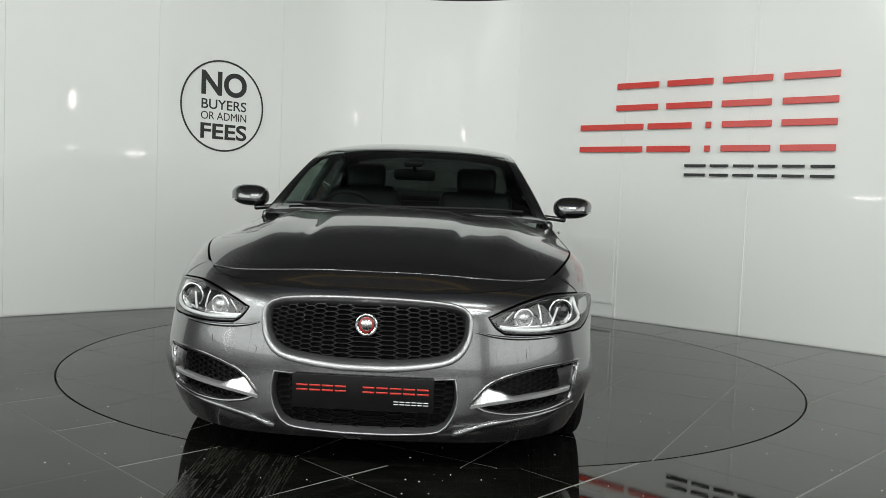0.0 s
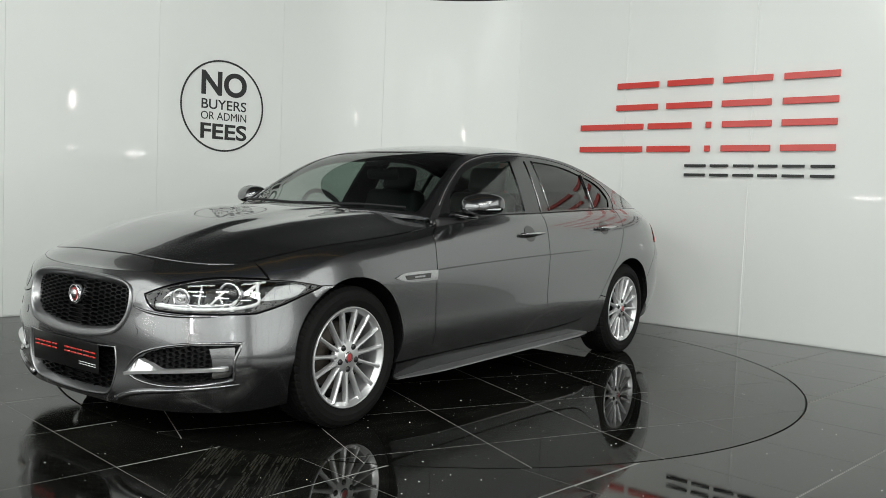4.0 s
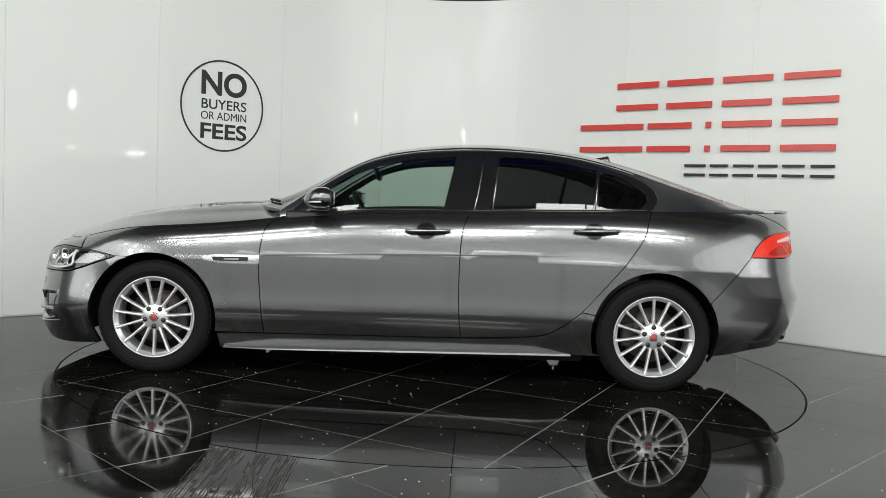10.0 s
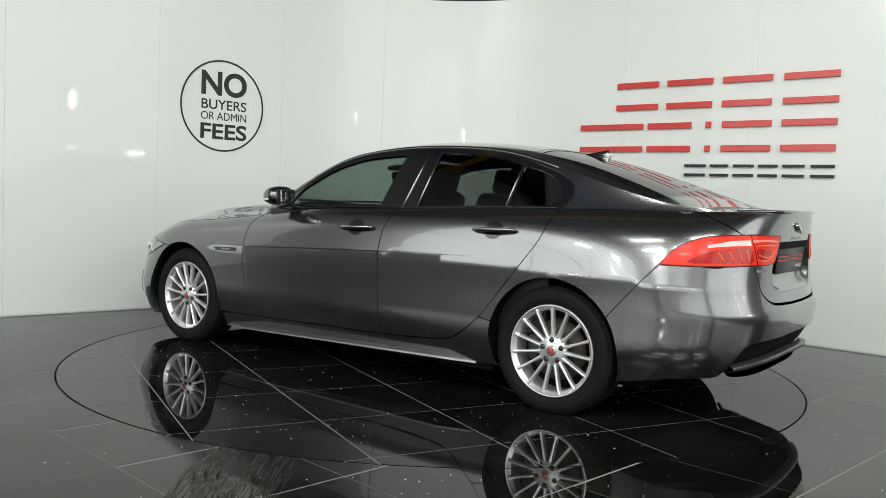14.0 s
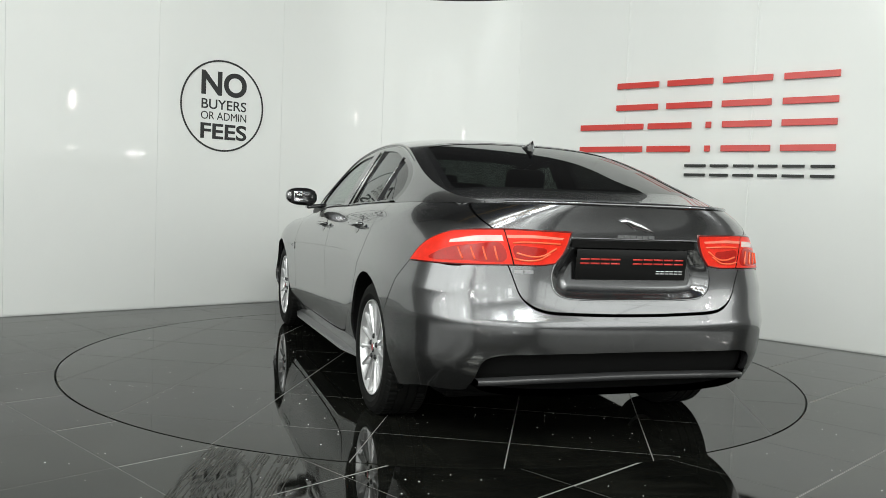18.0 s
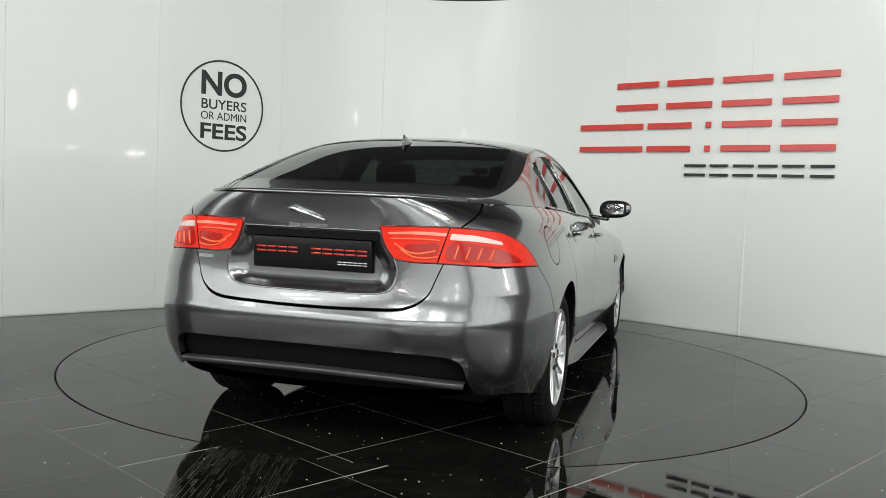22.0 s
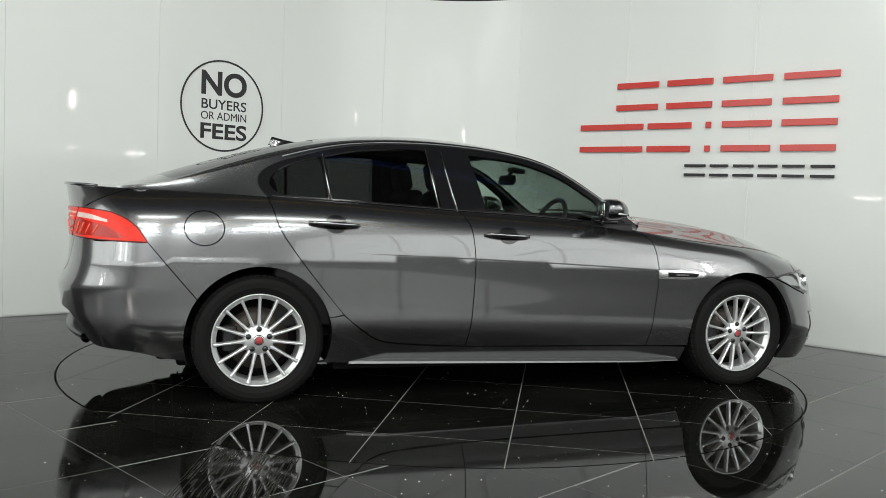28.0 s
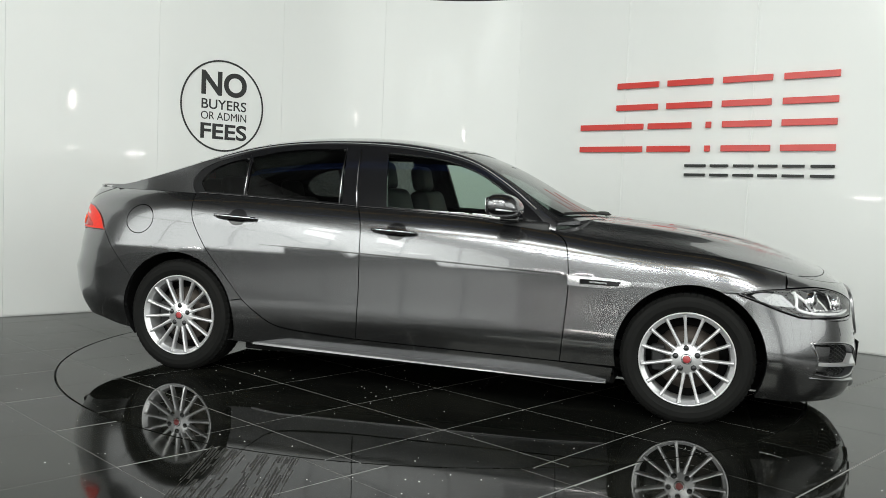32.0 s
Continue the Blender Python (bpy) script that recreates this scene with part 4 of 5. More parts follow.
    panel("window_surround", cabin, ring, [g1, g2, g3], BLACK_GLOSS, car, "gloss black window surround", gap=.0, lift=-.003, thick=.02)
    for nm, g, mat in (("front_side_window", g1, SIDE_GLASS), ("rear_side_window", g2, DARK_GLASS), ("quarter_window", g3, DARK_GLASS)):
        panel(nm, cabin, grown(g, .004), [], mat, car, thick=0, gap=0, lift=-.010, step=.06)
    # bright line along the waist and slim uprights in the surround
    for nm, pts in (("waist_trim", [(x, float(edge_z(x)) + .006) for x in np.linspace(.60, -1.36, 26)]),
                    ("upright_trim", [(-.372, .985), (-.392, 1.08), (-.412, 1.20), (-.425, 1.31)]),
                    ("upright_trim", [(-.478, 1.0), (-.497, 1.15), (-.515, 1.318)]), ("upright_trim", [(-1.066, 1.025), (-1.08, 1.14), (-1.094, 1.258)])):
        line = [(x, s * float(cabin_y(x, z)) + s * .001, z) for x, z in pts]
        part(nm, tube_bm(line, .0035, 6), BLACK_GLOSS if nm == "waist_trim" else SATIN, car)
    # silver bar whose pale colour stands in for the gutter's highlight
    gutter = [(x, s * (float(cabin_y(x, rail_z(x) - .010)) + .001), float(rail_z(x)) - .010) for x in np.linspace(.62, -1.30, 40)]
    part("roof_trim", tube_bm(gutter, .0032, 6), SURROUND, car, "slim silver line for the highlight along the roof gutter")
    # dark strip painted along the doors for the shade in their swage crease
    swage = outline([(x, float(swage_z(x)) + .0034 * min(1, (x + .95) * 3)) for x in np.linspace(.815, -.94, 20)], [(x, float(swage_z(x)) - .0034 * min(1, (x + .95) * 3)) for x in np.linspace(-.94, .815, 20)])
    panel("swage_line", side, swage, [], BLACK_GLOSS, DOORS[s, 0], step=0, gap=0, lift=.0004, thick=.0)
    # dark inner shell that closes the joints
    inner = outline([(1.84, .30), (1.84, .66)], waist(1.8, -2.1)[1:], [(-2.1, .9), (-2.1, .3)], [(-2.1, .3), (-1.8, .26)], arc_pts(*ARCH_R, ARCH + .02, 190, -20, 16),
                    [(-1.05, .2), (1.05, .2)], arc_pts(*ARCH_F, ARCH + .02, 200, -20, 16))
    panel("inner_side", side, inner, [], DARK, car, gap=0, thick=0, lift=-.018, step=.08)
    # wheel housing
    for cx in (ARCH_F[0], ARCH_R[0]):
        bm = bmesh.new()
        rows = []
        for w in np.linspace(-15, 195, 22):
            q = [(ARCH + .002, .0), (ARCH + .012, .06), (ARCH + .012, .30), (.05, .31)]
            rows.append([])
            for r, d in q:
                x, z = cx + r * math.cos(radians(w)), .325 + r * math.sin(radians(w))
                y = float(side_y(np.clip(x, -1.9, 1.85), min(max(z, .2), .68))) - .012 - d
                rows[-1].append(bm.verts.new((x, s * y, z)))
        for p, q in zip(rows, rows[1:]):
            for k in range(3):
                bm.faces.new((p[k], q[k], q[k + 1], p[k + 1]))
        part("wheel_housing", bm, DARK, car)

# bonnet and nose
LEAD = [(1.858, .815), (1.93, .70), (2.01, .57), (2.062, .44), (2.09, .27), (2.102, 0), (2.09, -.27), (2.062, -.44), (2.01, -.57), (1.93, -.70), (1.858, -.815)]
LEAD = [(x, math.copysign(min(abs(y), float(edge_y(x)) - .002), y)) for x, y in LEAD]
COWL = [(.735, -.775), (.82, -.66), (.90, -.45), (.945, -.2), (.955, 0), (.945, .2), (.90, .45), (.82, .66), (.735, .775)]
edge_line = lambda x0, x1, s, n=22: [(x, s * (float(edge_y(x)) - .001)) for x in np.linspace(x0, x1, n)]
bonnet_rim = outline(edge_line(.735, LEAD[0][0], 1), LEAD, edge_line(LEAD[-1][0], .735, -1), COWL)
panel("bonnet", chart_top(bonnet_top), bonnet_rim, [], PAINT, car, step=.04)
ea = np.linspace(nose_xz(1.855, float(edge_z(1.855)))[0], 0, 26)


def edge_at(a):
    x = 2.0
    for _ in range(40):
        x += .5 * (float(chart_nose(np.array(a), edge_z(x))[0]) - x)
    return x


EDGE_X = [edge_at(a) for a in ea]
EDGE_NOSE = [(a, float(edge_z(x))) for a, x in zip(ea, EDGE_X)]
plan = [(x, float(side_y(x, edge_z(x)))) for x in EDGE_X]
nose_rim = outline([p for p in plan] + [(x, -y) for x, y in plan[-2::-1]], [(plan[0][0], -plan[0][1]), LEAD[-1]], LEAD[::-1], [LEAD[0], plan[0]])
bar_on("bonnet_lip", chart_top(bonnet_top), spline([(x - .006, y) for x, y in LEAD[1:-1]], .03), .0032, PAINT, car, -.0008, 8)
panel("nose_panel", chart_top(bonnet_top), nose_rim, [], PAINT, car, step=.03, gap=.0012)

# front bumper skin with its openings
GRILLE = [nose_yz(*q) for q in [(0, .668), (.2, .664), (.325, .652), (.378, .625), (.388, .575), (.375, .508), (.318, .446), (.15, .414), (0, .408),
                                (-.15, .414), (-.318, .446), (-.375, .508), (-.388, .575), (-.378, .625), (-.325, .652), (-.2, .664)]]
GRILLE = spline(GRILLE, .03, True)
MOUTH = outline([nose_yz(*q) for q in [(.335, .385), (.345, .3), (.325, .235), (.28, .187), (.15, .172), (0, .168), (-.15, .172), (-.28, .187), (-.325, .235), (-.345, .3), (-.335, .385)]],
                [nose_yz(*q) for q in [(-.335, .385), (0, .375), (.335, .385)]])
INTAKE = outline([nose_yz(*q) for q in [(.41, .300), (.455, .352), (.52, .387), (.65, .418), (.81, .428)]], [nose_yz(*q) for q in [(.81, .428), (.80, .36), (.79, .288)]],
                 [nose_yz(*q) for q in [(.79, .288), (.68, .262), (.55, .258), (.45, .276), (.41, .300)]])
LAMP = outline([nose_xz(1.853, .684), nose_yz(.70, .688), nose_yz(.60, .668), nose_yz(.52, .640), nose_yz(.457, .611)], [nose_yz(.457, .611), nose_yz(.48, .578), nose_yz(.515, .555)],
               [nose_yz(.515, .555), nose_yz(.64, .549), nose_xz(1.952, .553), nose_xz(1.9, .563), nose_xz(1.82, .588), nose_xz(1.73, .622), nose_xz(1.633, .655)],
               [nose_xz(1.633, .655), nose_xz(1.75, .676), nose_xz(1.853, .684)], step=.02)
arch_nose = [nose_xz(*p) for p in arc_pts(*ARCH_F, ARCH, -24, 67.5, 16)]
BOTTOM = [nose_xz(1.74, .15), nose_xz(1.95, .135), nose_yz(.55, .135), nose_yz(.3, .14), nose_yz(0, .14)]
half = outline(arch_nose, [arch_nose[-1], nose_xz(*LAMP_TIP)], LAMP[LAMP.index(min(LAMP, key=lambda p: math.dist(p, nose_xz(*LAMP_TIP)))):], [nose_xz(1.853, .684), EDGE_NOSE[0]], EDGE_NOSE)
BUMPER = half + mirrored(half[::-1])[1:]
base_line = spline(BOTTOM, .03)
BUMPER = BUMPER + mirrored(base_line) + base_line[::-1][1:]
panel("front_bumper", chart_nose, BUMPER, [GRILLE, MOUTH, INTAKE, mirrored(INTAKE), grown(LAMP, .006), grown(mirrored(LAMP), .006)], PAINT, car, step=.03, gap=.0008, thick=.025)


flange("grille_surround", chart_nose, GRILLE, [(.007, -.002), (.006, .006), (.001, .010), (-.005, .007), (-.009, -.002), (-.014, -.022), (-.015, -.04)], SURROUND, car, "satin silver grille surround", .024, .55)
flange("mouth_edge", chart_nose, MOUTH, [(.004, -.002), (.003, .003), (.0, .0035), (-.002, -.002), (-.004, -.04)], SURROUND, car, "thin bright edge of the lower grille")
for s in (1, -1):
    sgn = (lambda l: l) if s > 0 else mirrored
    # headlamp: housing, two round units, light guide and clear lens
    lamp = panel("headlamp", chart_nose, sgn(LAMP), [], LAMP_DARK, car, "headlamp with clear lens and two round units", step=.03, gap=.001, lift=-.05, thick=-.045)
    for (y, z), r in (((.585, .605), .038), ((.735, .622), .050)):
        a, b = nose_yz(s * y, z)
        p = chart_nose(np.array([a]), np.array([b]))[0] - np.array((.030, 0, 0))
        for nm, prof, mat in (("unit_ring", [(r, -.03), (r + .004, .0), (r, .008), (r - .008, .004), (r - .010, -.02)], CHROME),
                              ("unit_lens", [(r - .010, -.01), (r * .6, .008), (r * .3, .014), (0, .016)], BLACK_GLOSS if r > .04 else SATIN)):
            o = part(nm, lathe_bm(prof, 28, "X"), mat, lamp)
            o.location = p
            o.rotation_euler = (0, 0, s * radians(18))
    guide = [nose_yz(.50, .572), nose_yz(.60, .563), nose_yz(.70, .564), nose_yz(.775, .572), nose_yz(.815, .592), nose_yz(.805, .625), nose_yz(.79, .672)]
    line = [tuple(chart_nose(np.array([s * a]), np.array([b]))[0] - np.array((.018, 0, 0))) for a, b in spline(guide, .02)]
    part("light_guide", tube_bm(line, .0075, 8), LAMP_WHITE, lamp)
    slim = [tuple(chart_nose(np.array([s * a]), np.array([b]))[0] - np.array((.02, s * .01, 0))) for a, b in spline([nose_yz(.665, .575), nose_yz(.66, .62), nose_yz(.65, .662)], .02)]
    part("divider", tube_bm(slim, .005, 6), SATIN, lamp)
    outer = outline([nose_yz(.822, .60), nose_yz(.835, .66)], [nose_yz(.835, .66), nose_xz(1.74, .668), nose_xz(1.70, .654)], [nose_xz(1.70, .654), nose_xz(1.78, .612), nose_yz(.822, .60)], step=.02)
    panel("side_reflector", chart_nose, sgn(outer), [], LAMP_GREY, lamp, step=.02, gap=0, lift=-.012, thick=.004)
    flange("lamp_edge", chart_nose, sgn(LAMP), [(.001, -.001), (-.003, .0015), (-.007, -.001), (-.009, -.045)], BLACK_GLOSS, lamp)
    for y0, z0, y1, z1, r in ((.705, .585, .742, .668, .0045), (.765, .585, .80, .676, .0075), (.52, .60, .56, .648, .004), (.635, .572, .60, .640, .0035)):
        pts = spline([nose_yz(s * y0, z0), nose_yz(s * (y0 + y1) / 2, (z0 + z1) / 2), nose_yz(s * y1, z1)], .02)
        bar_on("light_blade", chart_nose, pts, r, LAMP_WHITE if r > .004 else CHROME, lamp, -.014 if r > .004 else -.03)
    shelf = [nose_yz(s * y, z) for y, z in ((.50, .582), (.60, .577), (.70, .580), (.79, .594))]
    bar_on("chrome_shelf", chart_nose, spline(shelf, .02), .010, CHROME, lamp, -.032)
    ledge = spline([nose_yz(s * y, z) for y, z in ((.405, .560), (.47, .545), (.56, .536), (.68, .536), (.78, .546))], .03)
    bar_on("lamp_ledge", chart_nose, ledge, [.002 + .006 * math.sin(math.pi * min(1, (i + .5) / len(ledge) + .1)) for i in range(len(ledge))], PAINT, car, -.002)
    panel("lamp_lens", chart_nose, sgn(LAMP), [], LAMP_GLASS, lamp, step=.04, gap=.002, lift=.0, thick=0)
    # side intake: mesh, bright blade and dark end piece
    panel("intake_back", chart_nose, sgn(grown(INTAKE, .006)), [], BLACK_PLASTIC, car, step=.04, gap=0, lift=-.045, thick=-.04)
    top_line = spline([nose_yz(.398, .286), nose_yz(.45, .294), nose_yz(.50, .301), nose_yz(.62, .314), nose_yz(.78, .330)], .018)
    bm = bmesh.new()
    rows = []
    for i, (a, b) in enumerate(top_line):
        u = i / (len(top_line) - 1)
        h = .050 * max(0, min(u / .10, 1 - (u - .10) / .26)) + .009
        p0 = Vector(chart_nose(np.array([s * a]), np.array([b + h]))[0])
        pm = Vector(chart_nose(np.array([s * a]), np.array([b + .006]))[0])
        p1 = Vector(chart_nose(np.array([s * a]), np.array([b - .007]))[0])
        d = Vector((.008 * (1 - u) + .001, 0, 0))
        rows.append([bm.verts.new(v) for v in (p0 - Vector((.035, 0, 0)), p0 - Vector((.010 * (1 - u), 0, 0)), pm + d, p1 + d * .6, p1 - Vector((.035, 0, 0)))])
    for p, q in zip(rows, rows[1:]):
        for n in range(4):
            bm.faces.new((p[n], q[n], q[n + 1], p[n + 1]))
    bm.faces.new(rows[-1])
    bm.faces.new(rows[0][::-1])
    bmesh.ops.recalc_face_normals(bm, faces=bm.faces)
    part("intake_blade", bm, ALLOY, car, "bright intake blade", smooth=False)
    flange("intake_edge", chart_nose, sgn(INTAKE), [(.014, -.001), (.010, .004), (.004, .003), (.0, -.004), (-.003, -.045)], PAINT, car)
    flap = outline([nose_yz(.73, .412), nose_yz(.80, .42)], [nose_yz(.80, .42), nose_yz(.786, .293)], [nose_yz(.786, .293), nose_yz(.735, .285)], [nose_yz(.735, .285), nose_yz(.745, .34), nose_yz(.73, .412)])
    panel("intake_end", chart_nose, sgn(flap), [], PAINT, car, gap=.001, lift=-.010, thick=.03)
    # lower lip blade
    ridge = spline([nose_yz(s * y, z) for y, z in ((.335, .172), (.42, .205), (.52, .224), (.66, .240), (.80, .264))], .03)
    bar_on("lip_edge", chart_nose, ridge, [.016 - .011 * i / len(ridge) for i in range(len(ridge))], PAINT, car, -.002, 10)
    cover = outline(*[[nose_yz(*p), nose_yz(*q)] for p, q in (((.60, .497), (.66, .497)), ((.66, .497), (.66, .462)), ((.66, .462), (.60, .462)), ((.60, .462), (.60, .497)))])
    panel("washer_cover", chart_nose, sgn(cover), [], PAINT, car, gap=0, lift=.0015, thick=.003)
    sensor = [(nose_yz(.43, .46)[0] + .018 * math.cos(w), .46 + .018 * math.sin(w)) for w in np.linspace(0, 2 * math.pi, 18, endpoint=False)]
    panel("sensor", chart_nose, sgn(sensor), [], PAINT, car, gap=0, lift=.002, thick=.004)


def honeycomb(name, loop, cell, mat, lift, label=""):
    """A mesh of six-sided cells that fills an opening, as bars along the cell edges."""
    lo, hi = np.min(loop, 0), np.max(loop, 0)
    bm = bmesh.new()
    w, h = cell * 1.7, cell * .86
    shape = [(-.5, 0), (-.22, .5), (.22, .5), (.5, 0), (.22, -.5), (-.22, -.5)]
    seen = set()
    for i in range(int((hi[0] - lo[0]) / (w * .72)) + 3):
        for j in range(int((hi[1] - lo[1]) / h) + 3):
            cx, cz = lo[0] + i * w * .72, lo[1] + (j + .5 * (i % 2)) * h
            pts = [(cx + px * w, cz + pz * h) for px, pz in shape]
            for p, q in zip(pts, pts[1:] + pts[:1]):
                key = tuple(sorted(((round(p[0], 3), round(p[1], 3)), (round(q[0], 3), round(q[1], 3)))))
                if key in seen or not within([p, q], loop).all():
                    continue
                seen.add(key)
                d = Vector((q[0] - p[0], q[1] - p[1])).normalized()
                n = Vector((-d.y, d.x)) * .0014
                c2 = [(p[0] - n.x, p[1] - n.y), (q[0] - n.x, q[1] - n.y), (q[0] + n.x, q[1] + n.y), (p[0] + n.x, p[1] + n.y)]
                a3 = chart_nose(np.array([x for x, _ in c2]), np.array([z for _, z in c2])) + np.array((lift, 0, 0))
                f = [bm.verts.new(v) for v in a3]
                k = [bm.verts.new(Vector(v) - Vector((.018, 0, 0))) for v in a3]
                bm.faces.new(f)
                bm.faces.new((f[0], f[1], k[1], k[0]))
                bm.faces.new((f[2], f[3], k[3], k[2]))
    bmesh.ops.recalc_face_normals(bm, faces=bm.faces)
    return part(name, bm, mat, car, label, smooth=False)


panel("grille_back", chart_nose, grown(GRILLE, .004), [], DARK, car, step=.06, gap=0, lift=-.05, thick=-.045)
honeycomb("grille_mesh", grown(GRILLE, -.010), .0205, GRILLE_BLACK, -.026, "black honeycomb grille")
panel("mouth_back", chart_nose, grown(MOUTH, .004), [], DARK, car, step=.06, gap=0, lift=-.05, thick=-.045)
honeycomb("mouth_mesh", grown(MOUTH, -.004), .026, GRILLE_BLACK, -.036, "black honeycomb lower grille")
honeycomb("intake_mesh", INTAKE, .023, GRILLE_BLACK, -.034)
honeycomb("intake_mesh", mirrored(INTAKE), .023, GRILLE_BLACK, -.034)
p = chart_nose(np.array([.0]), np.array([.572]))[0]
badge = part("round_badge", lathe_bm([(0, .0), (.030, 0), (.034, .006), (.040, .007), (.043, .002), (.043, -.02)], 32, "X"), CHROME, car, "round chrome badge with a red centre")
badge.location = (p[0] - .008, 0, .572)
o = part("badge_centre", lathe_bm([(0, .004), (.025, .003), (.029, .001)], 28, "X"), BADGE_RED, badge)
o.location = (.003, 0, 0)
o = part("badge_relief", lathe_bm([(0, .012), (.010, .011), (.018, .007), (.0235, .002)], 11, "X"), SATIN, badge)
o.location = (.003, 0, 0)


def number_plate(name, x, z, tilt, facing):
    plate = part(name, box_bm(.006, .524, .128, .003), PLATE_BLACK, car, "black dealer plate with red bars")
    plate.location, plate.rotation_euler = (x, 0, z), (0, radians(tilt), 0)
    spans = [(.245 - .0475 * k, .245 - .0475 * k - .041, .002, .026, RED) for k in range(4)]
    spans += [(.0 - .050 * k, -.0 - .050 * k - .043, .002, .026, RED) for k in range(5)]
    spans += [(-.115 - .022 * k, -.115 - .022 * k - .018, -.037, -.024, LAMP_WHITE) for k in range(6)]
    for y0, y1, z0, z1, mat in spans:
        tall = .0065 if mat == RED else .0032
        for zc in (z0 + tall / 2, z1 - tall / 2):
            b = part("bar", box_bm(.002, abs(y1 - y0), tall), mat, plate)
            b.location = (.0045 * facing, -(y0 + y1) / 2 * facing, zc)
    return plate


number_plate("front_plate", 2.279, .325, 3, 1)

# roof with windscreen and rear window let into it
SCREEN = outline([(.755, -.712), (.83, -.62), (.90, -.42), (.945, -.2), (.953, 0), (.945, .2), (.90, .42), (.83, .62), (.755, .712)],
                 [(.755, .712), (.66, .690), (.50, .648), (.30, .595), (.10, .548)], [(.10, .548), (.135, .3), (.145, 0), (.135, -.3), (.10, -.548)],
                 [(.10, -.548), (.30, -.595), (.50, -.648), (.66, -.690), (.755, -.712)])
BACK = outline([(-1.09, .53), (-1.06, .3), (-1.05, 0), (-1.06, -.3), (-1.09, -.53)], [(-1.09, -.53), (-1.13, -.565), (-1.20, -.575), (-1.5, -.618), (-1.75, -.652), (-1.84, -.65), (-1.885, -.60)],
               [(-1.885, -.60), (-1.95, -.3), (-1.97, 0), (-1.95, .3), (-1.885, .60)], [(-1.885, .60), (-1.84, .65), (-1.75, .652), (-1.5, .618), (-1.20, .575), (-1.13, .565), (-1.09, .53)])
rail_line = lambda x0, x1, s, n=34: [(x, s * float(rail_y(x))) for x in np.linspace(x0, x1, n)]
ROOF = outline(rail_line(.735, -2.06, 1), [(-2.06, float(rail_y(-2.06))), (-2.08, 0), (-2.06, -float(rail_y(-2.06)))], rail_line(-2.06, .735, -1),
               [(.735, -float(rail_y(.735))), (.79, -.705), (.855, -.62), (.93, -.42), (.978, -.2), (.988, 0), (.978, .2), (.93, .42), (.855, .62), (.79, .705), (.735, float(rail_y(.735)))])
panel("roof", chart_top(roof_top), ROOF, [SCREEN, BACK], PAINT, car, step=.04, gap=0, thick=.02)
panel("windscreen", chart_top(roof_top), SCREEN, [], SCREEN_GLASS, car, step=.06, gap=0, thick=0, lift=-.004)
panel("rear_window", chart_top(roof_top), BACK, [], REAR_GLASS, car, step=.06, gap=0, thick=0, lift=-.004)
for nm, loop, wide in (("screen_seal", SCREEN, .022), ("rear_window_seal", BACK, .03)):
    panel(nm, chart_top(roof_top), loop, [grown(loop, -wide)], BLACK_GLOSS, car, step=.03, gap=0, thick=0, lift=-.0015)

# tail: boot lid, lamps, bumper
za = lid_half[0][0]


def tail_edge_at(a):
    x = -2.2
    for _ in range(60):
        x += .5 * (float(chart_tail(np.array(a), edge_z(x))[0]) - x)
    return x


TA = np.linspace(za, 0, 16)
TEX = [tail_edge_at(a) for a in TA]
EDGE_TAIL = [(a, float(edge_z(x))) for a, x in zip(TA, TEX)]
LID = LID_LOW + (mirrored(EDGE_TAIL) + EDGE_TAIL[-2::-1])
RECESS = outline([tail_yz(*q) for q in [(.300, .912), (.314, .87), (.342, .83), (.366, .79), (.374, .75), (.364, .70), (.31, .668), (0, .660), (-.31, .668), (-.364, .70), (-.374, .75), (-.366, .79), (-.342, .83), (-.314, .87), (-.300, .912)]],
                 [tail_yz(*q) for q in [(-.300, .912), (0, .912), (.300, .912)]], step=.025)
TAIL = outline([tail_yz(.298, .936), tail_yz(.45, .938), tail_yz(.57, .938), *(tail_xz(*q) for q in LAMP_SIDE[::-1])],
               [tail_xz(*LAMP_SIDE[0]), tail_yz(.80, .787), tail_yz(.70, .790), tail_yz(.54, .796), tail_yz(.43, .797), tail_yz(.362, .806)],
               [tail_yz(.362, .806), tail_yz(.33, .845), tail_yz(.31, .89), tail_yz(.298, .936)], step=.025)
panel("boot_lid", chart_tail, LID, [RECESS], PAINT, car, step=.03, gap=.0030, thick=.03)
panel("plate_recess", chart_tail, grown(RECESS, -.05), [], PAINT, car, step=.04, gap=0, lift=-.042, thick=0)
flange("recess_edge", chart_tail, RECESS, [(.004, -.003), (.0, .0), (-.004, -.002), (-.012, -.010), (-.028, -.026), (-.044, -.038), (-.058, -.043)], PAINT, car)
# black release strip; its dark colour also paints shade under the overhang
hood = outline([tail_yz(*q) for q in [(.29, .906), (0, .908), (-.29, .906)]], [tail_yz(-.29, .906), tail_yz(-.292, .874)], [tail_yz(*q) for q in [(-.292, .874), (0, .874), (.292, .874)]], [tail_yz(.292, .874), tail_yz(.29, .906)])
panel("boot_handle", chart_tail, hood, [], DARK, car, "black boot release strip, darkened for the overhang's shade", step=.04, gap=0, lift=-.006, thick=.03)
